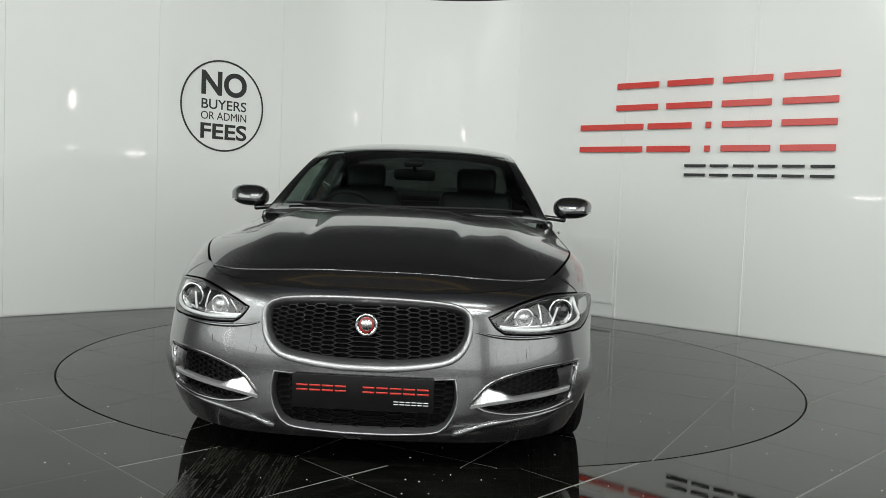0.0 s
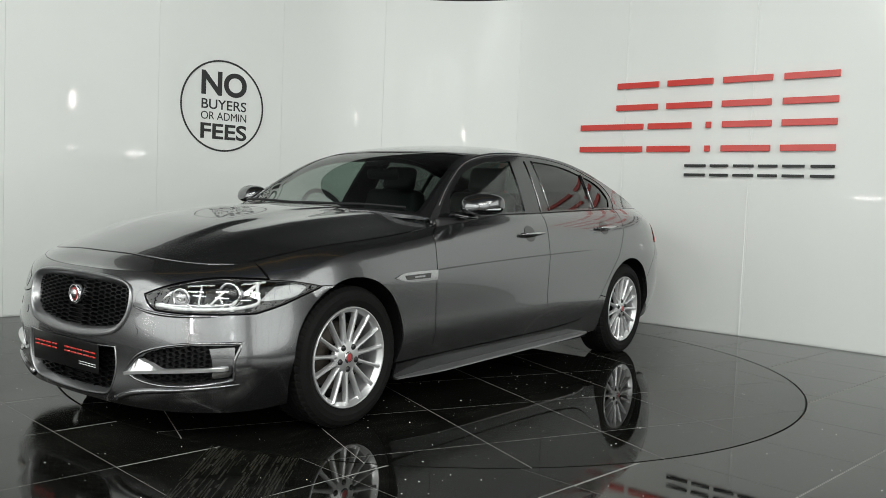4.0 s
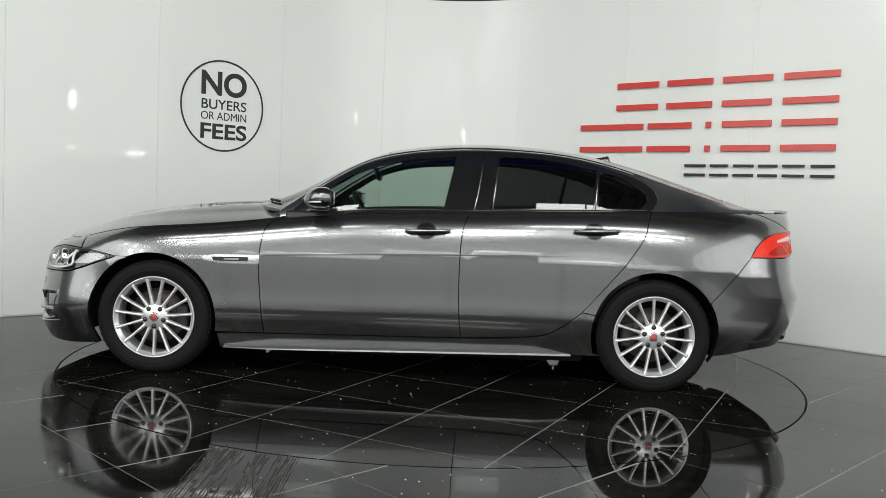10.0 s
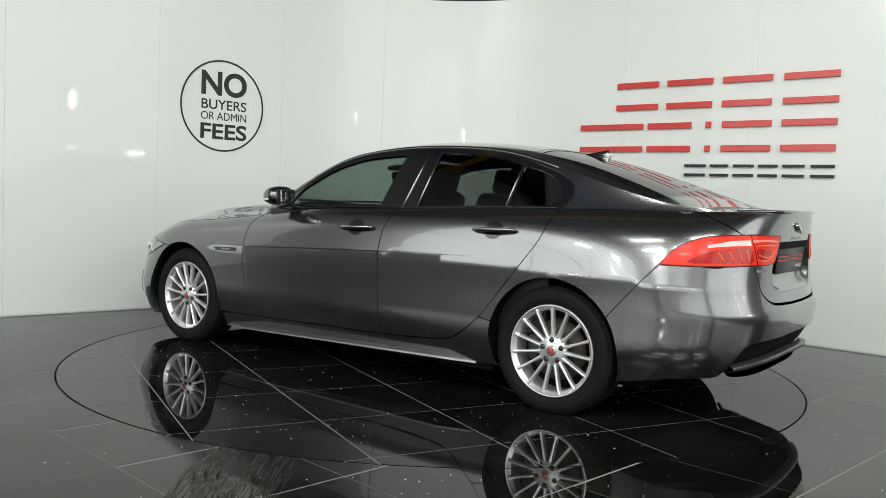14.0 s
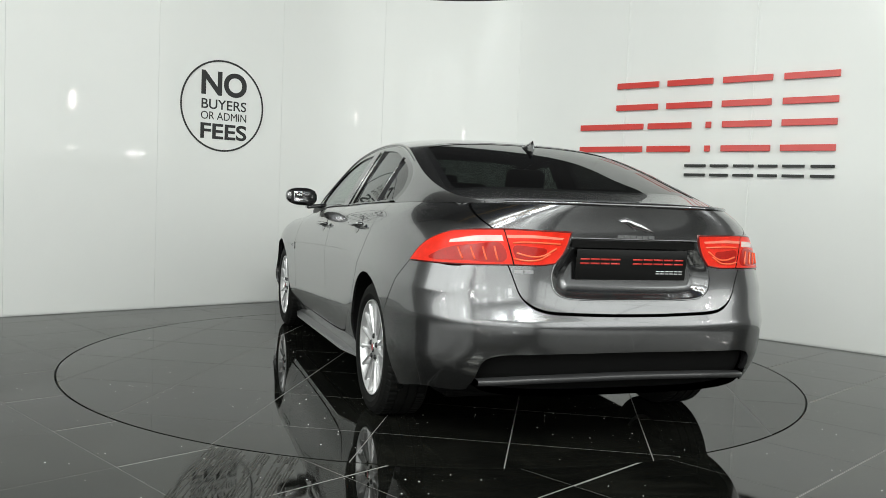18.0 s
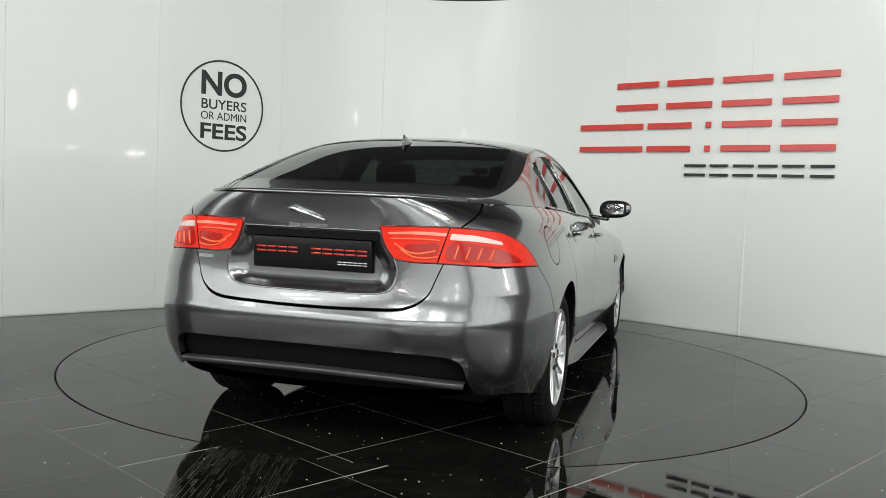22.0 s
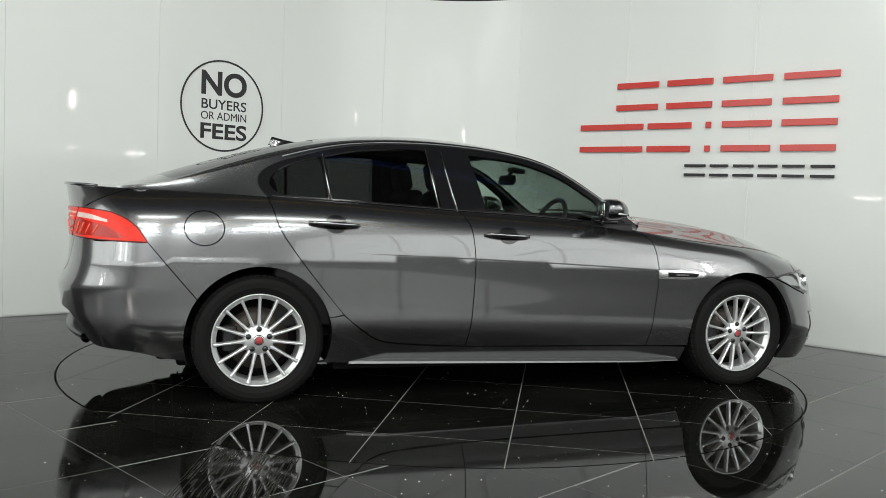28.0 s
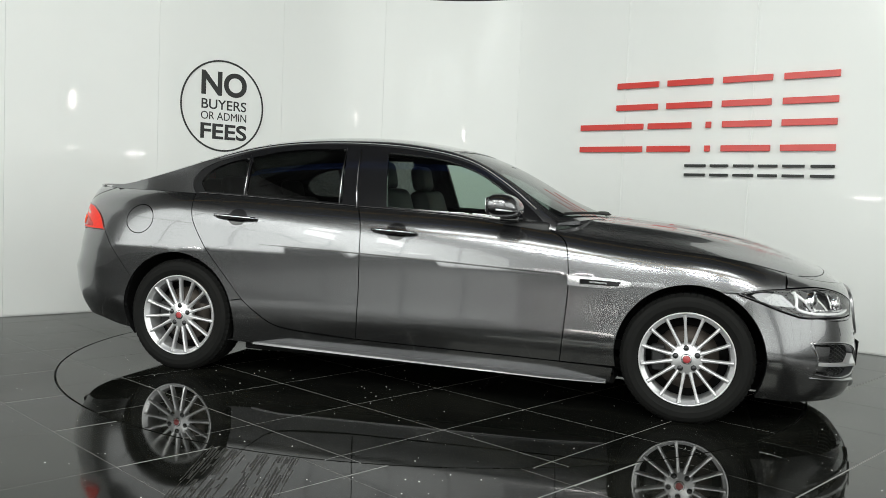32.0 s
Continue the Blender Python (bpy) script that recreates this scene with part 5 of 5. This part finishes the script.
for s in (1, -1):
    sgn = (lambda l: l) if s > 0 else mirrored
    lamp = panel("tail_lamp", chart_tail, sgn(TAIL), [], TAIL_RED, car, "red tail lamp", step=.025, gap=.001, lift=.004, thick=.03)
    bar = outline([tail_yz(.33, .911), tail_yz(.45, .918), tail_yz(.556, .915)], [tail_yz(.556, .915), tail_yz(.553, .903)], [tail_yz(.553, .903), tail_yz(.45, .906), tail_yz(.338, .903)], [tail_yz(.338, .903), tail_yz(.33, .911)], step=.025)
    panel("upper_strip", chart_tail, sgn(bar), [], TAIL_BRIGHT, lamp, step=.03, gap=0, lift=.0055, thick=.002)
    clear = outline([tail_yz(.572, .913), tail_yz(.66, .906), tail_yz(.74, .884)], [tail_yz(.74, .884), tail_yz(.745, .872)], [tail_yz(.745, .872), tail_yz(.66, .884), tail_yz(.567, .890)], [tail_yz(.567, .890), tail_yz(.572, .913)], step=.025)
    panel("reversing_lens", chart_tail, sgn(clear), [], TAIL_CLEAR, lamp, "milky reversing lens", step=.03, gap=0, lift=.0055, thick=.002)
    for y0 in (.60, .64, .68, .72):
        rib = [tail_yz(y0, .868 - (y0 - .6) * .1), tail_yz(y0 - .012, .812)]
        bar_on("lens_rib", chart_tail, [(s * p, q) for p, q in spline(rib, .02)], .004, TAIL_GLOW, lamp, .006, 6)
    for pts in ([(.36, .868), (.41, .838), (.46, .832), (.52, .845)], [(.385, .845), (.43, .820), (.48, .815), (.53, .822)], [(.345, .885), (.42, .888), (.50, .888), (.535, .884)]):
        line = [tuple(chart_tail(np.array([s * a]), np.array([b]))[0] - np.array((.004, 0, 0))) for a, b in spline([tail_yz(*q) for q in pts], .02)]
        part("light_guide", tube_bm(line, .0045, 6), TAIL_GLOW, lamp)
    for q in ([(.578, .882), (.66, .874), (.735, .858), (.785, .830), (.806, .802), (.70, .806), (.565, .811)], [(.40, .862), (.45, .870), (.528, .872), (.516, .820), (.46, .812), (.415, .825)]):
        cell = spline([tail_yz(*v) for v in q], .02, True)
        panel("lamp_cell", chart_tail, sgn(cell), [], TAIL_DEEP, lamp, step=.03, gap=0, lift=.0050, thick=.002)
    flange("lamp_edge", chart_tail, sgn(TAIL), [(.003, .0), (.001, .0045), (-.003, .005), (-.004, .003)], DARK_RED, lamp)
    split = [tuple(chart_tail(np.array([s * a]), np.array([b]))[0] - np.array((.0035, 0, 0))) for a, b in [tail_yz(.566, .938), tail_yz(.548, .87), tail_yz(.528, .794)]]
    part("split_line", tube_bm(split, .003, 6), DARK, lamp)

arch_tail = [tail_xz(*p) for p in arc_pts(*ARCH_R, ARCH, 147, 205, 10)]
SEAM = [tail_xz(seam_at[0] + (-1.945 - seam_at[0]) * u, seam_at[1] + (.786 - seam_at[1]) * u) for u in np.linspace(1, 0, 9)]
low_tail = [tail_xz(-1.77, .215), tail_xz(-1.85, .225), tail_xz(-2.0, .255), tail_yz(.70, .266), tail_yz(.67, .275)]
NOTCH = [tail_yz(*q) for q in [(.67, .275), (.652, .33), (.645, .38), (.625, .415), (.57, .434), (.45, .441), (.2, .445), (0, .446)]]
under = [(a, b - .008 * min(1, max(0, (.70 - b) / .08))) for a, b in lid_half]
half = outline([under[-1], *under[-2:1:-1]], [under[2], tail_yz(.70, .790), tail_yz(.80, .787), tail_xz(*LAMP_SIDE[0])], SEAM, arch_tail, [arch_tail[-1], low_tail[0]], low_tail, NOTCH)
REAR = half + mirrored(half[::-1])[1:-1]
DIFF = outline([tail_yz(*q) for q in [(.655, .30), (.648, .36), (.635, .405), (.58, .432), (.45, .440), (0, .446), (-.45, .440), (-.58, .432), (-.635, .405), (-.648, .36), (-.655, .30)]],
               [tail_yz(*q) for q in [(-.655, .30), (-.60, .272), (-.45, .260), (0, .255), (.45, .260), (.60, .272), (.655, .30)]])
panel("rear_bumper", chart_tail, REAR, [], PAINT, car, step=.03, gap=.002, thick=.03)
panel("bumper_insert", chart_tail, grown(DIFF, .004), [], DARK, car, "black bumper insert", step=.04, gap=0, lift=-.04, thick=-.038)
rows = []
bm = bmesh.new()
for a, b in spline([tail_yz(*q) for q in [(.64, .318), (.45, .337), (.2, .345), (0, .347), (-.2, .345), (-.45, .337), (-.64, .318)]], .04):
    p = Vector(chart_tail(np.array([a]), np.array([b]))[0])
    rows.append([bm.verts.new(p + Vector(d)) for d in ((.035, 0, .006), (-.006, 0, .004), (-.012, 0, -.004), (-.006, 0, -.020), (.035, 0, -.026))])
for p, q in zip(rows, rows[1:]):
    for k in range(4):
        bm.faces.new((p[k], q[k], q[k + 1], p[k + 1]))
bmesh.ops.recalc_face_normals(bm, faces=bm.faces)
part("rear_splitter", bm, BUMPER_BLADE, car)
# strip of body between lamp and lid above the lamps is part of the quarter; boot top with its lip
deck_plan = [(x, float(side_y(x, edge_z(x)))) for x in TEX]
side_in = [(SEAM_X, .63), (-1.99, .662), (-1.90, .66)]
DECK = outline(deck_plan + [(x, -y) for x, y in deck_plan[-2::-1]], [(deck_plan[0][0], -deck_plan[0][1])] + [(x, -y) for x, y in side_in[1:]],
               [(-1.90, -.66), (-1.95, -.4), (-1.965, 0), (-1.95, .4), (-1.90, .66)], side_in[::-1][:-1] + [deck_plan[0]])
panel("boot_top", chart_top(deck_top), DECK, [], PAINT, car, step=.03, gap=.0015)
for s in (1, -1):
    shoulder = outline([(x, s * (float(edge_y(x)) - .001)) for x in np.linspace(-1.6, SEAM_X, 14)],
                       [(SEAM_X, s * (float(edge_y(SEAM_X)) - .001)), (-1.99, s * .662), (-1.90, s * .655), (-1.6, s * .655)], [(-1.6, s * .655), (-1.6, s * (float(edge_y(-1.6)) - .001))])
    panel("boot_shoulder", chart_top(deck_top), shoulder, [], PAINT, car, step=.04, gap=0)
lip = [(x, y, z) for (x, y), (_, z) in zip(deck_plan, EDGE_TAIL)]
lip = lip + [(x, -y, z) for x, y, z in lip[-2::-1]]
lip = spline([(x, y, z + .003) for x, y, z in lip if abs(y) < .56], .03)
part("boot_lip", tube_bm(lip, [.003 + .007 * max(0, 1 - (abs(p[1]) / .63) ** 3) for p in lip], 10), PAINT, car)
number_plate("rear_plate", -2.314, .805, -6, -1)
for pts, r, nm in (([(.09, .985), (.06, .988), (.03, .975), (0, .968), (-.03, .958), (-.068, .944)], [.005, .012, .014, .012, .010, .004], "leaping_emblem"),
                   ([(.055, .985), (.03, .965), (.015, .952)], [.007, .006, .003], "leaping_emblem")):
    line = [tuple(chart_tail(np.array([tail_yz(y, z)[0]]), np.array([z]))[0] - np.array((.006, 0, 0))) for y, z in pts]
    part(nm, tube_bm(line, r, 8), CHROME, car, "chrome emblem")
for nm, y0, y1, z0, z1 in (("badge_bar", .092, -.082, .916, .928), ("model_bar", .53, .45, .764, .777)):
    q = [chart_tail(np.array([tail_yz(y, z)[0]]), np.array([z]))[0] for y, z in ((y0, z0), (y1, z0), (y1, z1), (y0, z1))]
    n = 2 if nm == "model_bar" else 6
    for i in range(n):
        u0, u1 = (i + .06) / n, (i + .94) / n
        bm = bmesh.new()
        a, b, c, d = (Vector(v) for v in q)
        f = [bm.verts.new(v - Vector((.005, 0, 0))) for v in (a.lerp(b, u0), a.lerp(b, u1), d.lerp(c, u1), d.lerp(c, u0))]
        k = [bm.verts.new(v.co + Vector((.006, 0, 0))) for v in f]
        bm.faces.new(f)
        for j in range(4):
            bm.faces.new((f[j], f[(j + 1) % 4], k[(j + 1) % 4], k[j]))
        bmesh.ops.recalc_face_normals(bm, faces=bm.faces)
        part(nm, bm, SURROUND, car, "small chrome bar", smooth=False)

# wheels
TYRE_R, HUB_Z, RIM_R, FACE_Y = .324, .3155, .231, .882


def build_wheel():
    rim = part("wheel", lathe_bm([(RIM_R - .012, -.19), (RIM_R - .03, -.12), (RIM_R - .027, -.03), (RIM_R - .023, -.019), (RIM_R - .011, -.016), (RIM_R - .008, -.005), (RIM_R - .002, -.003), (RIM_R, -.006), (RIM_R + .001, -.016), (RIM_R - .01, -.022), (RIM_R - .014, -.10), (RIM_R - .006, -.19)], 72), ALLOY, car, "silver fifteen-spoke alloy wheel")
    prof = [(RIM_R - .004, -.016), (RIM_R + .006, -.008), (RIM_R + .03, .004), (RIM_R + .055, .004), (RIM_R + .075, -.006), (TYRE_R - .006, -.022)]
    for k in range(4):
        y = -.022 - k * .046
        prof += [(TYRE_R - .001, y - .004), (TYRE_R, y - .040)]
        if k < 3:
            prof += [(TYRE_R - .008, y - .041), (TYRE_R - .008, y - .046)]
    prof += [(TYRE_R - .012, -.212), (RIM_R + .03, -.22), (RIM_R - .004, -.20)]
    bm = lathe_bm(prof, 240)
    for q in bm.verts:      # grooves across the shoulders of the tread
        r, lead = math.hypot(q.co.x, q.co.z), math.atan2(q.co.x, q.co.z)
        if r > TYRE_R - .016 and round(lead / (2 * math.pi) * 240 + (2 if q.co.y < -.11 else 0)) % 4 == 0 and (q.co.y > -.066 or q.co.y < -.155):
            q.co.x, q.co.z = q.co.x * (r - .0035) / r, q.co.z * (r - .0035) / r
    for q in bm.verts:      # the tyre stands flat on the floor
        q.co.z = max(q.co.z, -HUB_Z + .0005)
    part("tyre", bm, RUBBER, rim, "black tyre", smooth=False)
    spoke = bmesh.new()
    rows = []
    for u in np.linspace(0, 1, 7):
        r = .058 + (RIM_R - .012 - .058) * u
        hw = .0105 - .0035 * math.sin(u * math.pi * .8) + (.003 if u > .9 else 0)
        top = -.020 + .012 * u
        rows.append([spoke.verts.new((x, y, r)) for x, y in ((-hw, top - .030), (-hw, top - .006), (-hw * .45, top), (hw * .45, top), (hw, top - .006), (hw, top - .030))])
    for p, q in zip(rows, rows[1:]):
        for k in range(5):
            spoke.faces.new((p[k], p[k + 1], q[k + 1], q[k]))
    bmesh.ops.recalc_face_normals(spoke, faces=spoke.faces)
    sp = part("spoke", spoke, ALLOY, rim)
    for k in range(1, 15):
        share(sp, pose(0, 0, 0, 0, 24 * k, 0))
    part("hub", lathe_bm([(0, -.014), (.03, -.014), (.036, -.017), (.066, -.019), (.076, -.026), (.080, -.05), (.02, -.06)], 45), ALLOY, rim)
    nut = part("wheel_nut", lathe_bm([(0, .008), (.010, .007), (.0145, 0), (.0145, -.02)], 12), NUT, rim)
    nut.matrix_local = pose(0, -.018, .054)
    for k in range(1, 5):
        w = radians(72 * k)
        share(nut, pose(.054 * math.sin(w), -.018, .054 * math.cos(w)))
    cap = part("centre_cap", lathe_bm([(0, .003), (.014, .002), (.021, -.001), (.022, -.012)], 24), CAP_RED, rim, "red centre cap")
    cap.matrix_local = pose(0, -.012, 0)
    ring = part("cap_ring", lathe_bm([(.019, .003), (.022, .003), (.027, -.002), (.028, -.01)], 24), SATIN, rim)
    ring.matrix_local = pose(0, -.012, 0)
    part("brake_disc", lathe_bm([(.06, -.085), (.155, -.085), (.155, -.115), (.06, -.115)], 40), DISC, rim)
    part("hub_back", lathe_bm([(0, -.12), (.205, -.125), (.205, -.19), (0, -.2)], 32), DARK, rim)
    cal = part("brake_caliper", box_bm(.07, .05, .13, .012), TRIM_GREY, rim)
    cal.matrix_local = pose(.135, -.10, .0)
    return rim


def set_wheel(ob, x, y, spin, turned):
    """Stands a wheel on the floor, turned by spin degrees on its axle; the tyre keeps its flat side down."""
    ob.matrix_local = pose(x, y, HUB_Z, 0, spin, turned)
    for o in ob.children:
        if o.name.startswith("tyre"):
            o.matrix_local = pose(0, 0, 0, 0, -spin, 0)


wheel = build_wheel()
set_wheel(wheel, AXLE, FACE_Y, 180, 0)
for x, y, spin, turned in ((-AXLE, FACE_Y, 2, 0), (AXLE, -FACE_Y, 5, 180), (-AXLE, -FACE_Y, 0, 180)):
    made = {}
    for o in (wheel, *wheel.children_recursive):
        made[o] = o.copy()
        scene.collection.objects.link(made[o])
        made[o].parent = made.get(o.parent, o.parent)
    set_wheel(made[wheel], x, y, spin, turned)

# door handles, vents, mirrors, aerial
for s in (1, -1):
    for k, (x0, x1, z) in enumerate(((.011, -.241, .860), (-.934, -1.189, .895))):
        door = DOORS[s, k]
        pts = []
        for i in range(13):
            u = i / 12
            x = x0 + (x1 - x0) * u
            zz = z + .010 * u
            y = float(side_y(x, zz)) + .006 + .026 * math.sin(math.pi * min(max(u, .02), .98)) ** .45
            pts.append((x, s * y, zz))
        part("door_handle", tube_bm(pts, [.009 + .004 * math.sin(math.pi * i / 12) for i in range(13)], 10, flat=1.0), PAINT, door)
        part("handle_strip", tube_bm([(x, y + s * .0085, zz + .003) for x, y, zz in pts[1:-1]], .0078, 8), SATIN, door, "bright handle strip")
        cx, cz = (x0 + x1) / 2 + .01, z + .004
        cup = [(cx + .058 * math.cos(w), cz + .046 * math.sin(w)) for w in np.linspace(0, 2 * math.pi, 28, endpoint=False)]
        panel("handle_cup", chart_side(s), cup, [], BLACK_GLOSS, door, step=.03, gap=0, lift=.0012, thick=.002)
    vent = outline([(1.165, .666), (1.10, .684), (.99, .690), (.824, .692)], [(.824, .692), (.824, .643)], [(.824, .643), (1.0, .640), (1.07, .645), (1.13, .655), (1.165, .666)])
    v = panel("wing_vent", chart_side(s), vent, [], SATIN, car, "chrome side vent", step=.03, gap=0, lift=.004, thick=.006)
    slot = outline([(1.09, .675), (.885, .680)], [(.885, .680), (.885, .655)], [(.885, .655), (1.075, .653)], [(1.075, .653), (1.09, .675)])
    panel("vent_slot", chart_side(s), slot, [], BLACK_GLOSS, v, step=.03, gap=0, lift=.0055, thick=.002)
    slot = outline([(1.02, .669), (.935, .671)], [(.935, .671), (.935, .663)], [(.935, .663), (1.02, .661)], [(1.02, .661), (1.02, .669)])
    panel("vent_bar", chart_side(s), slot, [], SATIN, v, step=.03, gap=0, lift=.0068, thick=.002)
    # mirror: painted cap over a black lower shell, glass, indicator, foot
    def shell(grow, low, high):
        bm = bmesh.new()
        bmesh.ops.create_icosphere(bm, subdivisions=4, radius=1)
        bmesh.ops.delete(bm, geom=[f for f in bm.faces if not low <= f.calc_center_median().z <= high], context="FACES")
        for q in bm.verts:
            x, y, z = q.co
            front, outer = max(x, 0.0), .5 + .5 * y
            px = front ** .82 * .112 * (1 - .20 * outer) if x > 0 else -(-x) ** .6 * .058
            pz = math.copysign(abs(z) ** .78, z) * (.066 - .010 * outer) * (1 - .30 * front * front) - .016 * front * front + .008 * outer
            q.co = (grow * px - .030 * outer * outer, grow * math.copysign(abs(y) ** .78, y) * .108, grow * pz)
        return bm
    mirror = part("door_mirror", shell(1.012, -.30, 2), PAINT, car, "body-coloured door mirror with indicator")
    mirror.matrix_local = Matrix.Translation((.485, s * .925, 1.022)) @ Matrix.Diagonal((1, s, 1, 1))
    part("lower_shell", shell(1.0, -2, 2), BLACK_GLOSS, mirror)
    fr = part("glass_frame", box_bm(.012, .170, .084, .005), BLACK_PLASTIC, mirror)
    fr.matrix_local = pose(-.055, -.006, .004, 0, 0, 8)
    gl = part("mirror_glass", box_bm(.005, .140, .070, .002), CHROME, mirror)
    gl.matrix_local = pose(-.0605, -.008, .004, 0, 0, 16)
    part("indicator", tube_bm([(.084 * math.cos(radians(84 * u)) - .026 * u, .012 + .090 * math.sin(radians(84 * u)), -.021 + .006 * u) for u in np.linspace(.12, 1, 11)], .0062, 8), LAMP_WHITE, mirror)
    base = part("mirror_base", box_bm(.10, .15, .028, .012), BLACK_GLOSS, mirror)
    base.matrix_local = pose(.020, -.115, -.058, -6, 0, 0)
fin = bmesh.new()
rows = []
for u in np.linspace(0, 1, 16):
    x = -1.13 - .15 * u
    h = .050 * min(1, u / .86) ** 1.25 * (1 if u < .87 else 1 - (u - .87) / .13 * .9)
    w = .016 * math.sin(math.pi * min(.97, max(.06, u * .9 + .08))) + .002
    z = float(roof_top(x, 0))
    rows.append([fin.verts.new(p) for p in ((x, w, z - .004), (x, w * .35, z + h * .45), (x - .012 * u, .0014, z + h), (x - .012 * u, -.0014, z + h), (x, -w * .35, z + h * .45), (x, -w, z - .004))])
for p, q in zip(rows, rows[1:]):
    for k in range(5):
        fin.faces.new((p[k], q[k], q[k + 1], p[k + 1]))
fin.faces.new(rows[-1])
bmesh.ops.recalc_face_normals(fin, faces=fin.faces)
part("roof_aerial", fin, PAINT, car, "shark-fin roof aerial")

# underbody and cabin
part("underbody", box_bm(3.6, 1.4, .08, .02, at=(-.1, 0, .235)), DARK, car, smooth=False)
part("underbody_tray", box_bm(2.10, 1.58, .05, .01, at=(.02, 0, .168)), DARK, car, smooth=False)
part("front_subframe", box_bm(.74, 1.24, .14, .02, at=(1.43, 0, .215)), DARK, car, smooth=False)
part("rear_subframe", box_bm(.74, 1.24, .14, .02, at=(-1.43, 0, .215)), DARK, car, smooth=False)
part("cabin_floor", box_bm(3.2, 1.5, .05, at=(-.4, 0, .34)), DARK, car, smooth=False)
part("bulkhead", box_bm(.5, 1.44, .55, .03, at=(.95, 0, .62)), DARK, car)
part("boot_box", box_bm(.62, 1.15, .52, .03, at=(-1.78, 0, .70)), DARK, car)
part("parcel_shelf", box_bm(.55, 1.2, .03, .01, at=(-1.50, 0, .985)), TRIM_GREY, car)
dash = part("dashboard", box_bm(.42, 1.40, .24, .08, 3, at=(.60, 0, .83)), TRIM_GREY, car)
for s in (1, -1):
    part("door_card", box_bm(2.05, .05, .58, .02, at=(-.32, s * .775, .66)), LEATHER, car)


def seat(x, y):
    st = part("front_seat", box_bm(.50, .50, .16, .05, 3, at=(0, 0, .50)), LEATHER, car, "black leather front seat")
    st.matrix_local = pose(x, y, 0)
    b = part("seat_back", box_bm(.13, .48, .62, .055, 3), LEATHER, st)
    b.matrix_local = pose(-.30, 0, .80, 0, -17, 0)
    h = part("headrest", box_bm(.09, .26, .17, .04, 3), LEATHER, st)
    h.matrix_local = pose(-.415, 0, 1.175, 0, -12, 0)
    for o in (-.06, .06):
        p = part("headrest_post", tube_bm([(-.37, o, 1.05), (-.40, o, 1.14)], .006), SATIN, st)
    return st


seat(.05, .37)
seat(.05, -.37)
rb = part("rear_seat", box_bm(.48, 1.30, .18, .06, 3, at=(-.90, 0, .50)), LEATHER, car)
b = part("seat_back", box_bm(.14, 1.28, .56, .06, 3), LEATHER, rb)
b.matrix_local = pose(-1.20, 0, .76, 0, -22, 0)
for y in (-.40, .40):
    h = part("headrest", box_bm(.08, .24, .13, .035, 3), LEATHER, rb)
    h.matrix_local = pose(-1.34, y, 1.07, 0, -15, 0)
ringpts = [(0, .185 * math.cos(w), .185 * math.sin(w)) for w in np.linspace(0, 2 * math.pi, 32, endpoint=False)]
sw = part("steering_wheel", tube_bm(ringpts, .015, 8, True), LEATHER, car, "black steering wheel")
sw.matrix_local = pose(.36, -.37, .90, 0, 24, 0)
part("steering_hub", box_bm(.05, .15, .13, .03), TRIM_GREY, sw)
for w in (180, 0, 270):
    o = part("steering_spoke", box_bm(.02, .15, .03, .008), SATIN, sw)
    o.matrix_local = pose(0, 0, 0, w) @ pose(0, .10, 0)
rv = part("rear_view_mirror", box_bm(.03, .25, .065, .02), BLACK_PLASTIC, car, "black rear-view mirror")
rv.matrix_local = pose(.24, 0, 1.185, 0, 10, 0)
part("mirror_stalk", tube_bm([(0, 0, .02), (.03, 0, .08)], .012), BLACK_PLASTIC, rv)
part("rain_sensor", box_bm(.09, .11, .03, .012, at=(.05, 0, .075)), BLACK_PLASTIC, rv)
wipe = lambda pts: spline([(x, y, float(roof_top(x, y)) + .010) for x, y in pts], .04)
wip = [(.77, .63), (.85, .45), (.905, .2), (.925, -.05)]
part("wiper", tube_bm(wipe(wip), .008, 6), BLACK_PLASTIC, car, "black wiper")
part("wiper", tube_bm(wipe([(.935, .02), (.90, -.25), (.83, -.50), (.76, -.64)]), .008, 6), BLACK_PLASTIC, car, "black wiper")
panel("cowl", chart_top(lambda x, y: bonnet_top(x, y) - .020), outline([(.73, -.76), (.85, -.6), (.95, -.3), (.97, 0), (.95, .3), (.85, .6), (.73, .76)], [(.73, .76), (.68, .6), (.70, 0), (.68, -.6), (.73, -.76)]), [], BLACK_PLASTIC, car, "black scuttle panel", gap=0, thick=0, step=.08)


for s in (1, -1):
    corner_rim = outline([(x, s * (float(edge_y(x)) - .003)) for x in np.linspace(.60, .92, 9)], [(.92, s * (float(edge_y(.92)) - .003)), (.90, s * .62)], [(.90, s * .62), (.60, s * .62)], [(.60, s * .62), (.60, s * (float(edge_y(.60)) - .003))])
    panel("scuttle_corner", chart_top(lambda x, y: np.minimum(bonnet_top(x, y), edge_z(x) + .035) - .005), corner_rim, [], PAINT, car, gap=0, thick=0, step=.05)


# ---- movement ----
def motions():
    """The turntable turns with the car on it."""
    times = [float(t) for t in range(33)]
    walk(turntable, [(t, pose(0, 0, 0, 0, 0, turn(t))) for t in times])
    walk(car, [(t, pose(0, 0, 0, 0, 0, turn(t)) @ Matrix.Translation(CAR_OFFSET)) for t in times])


motions()
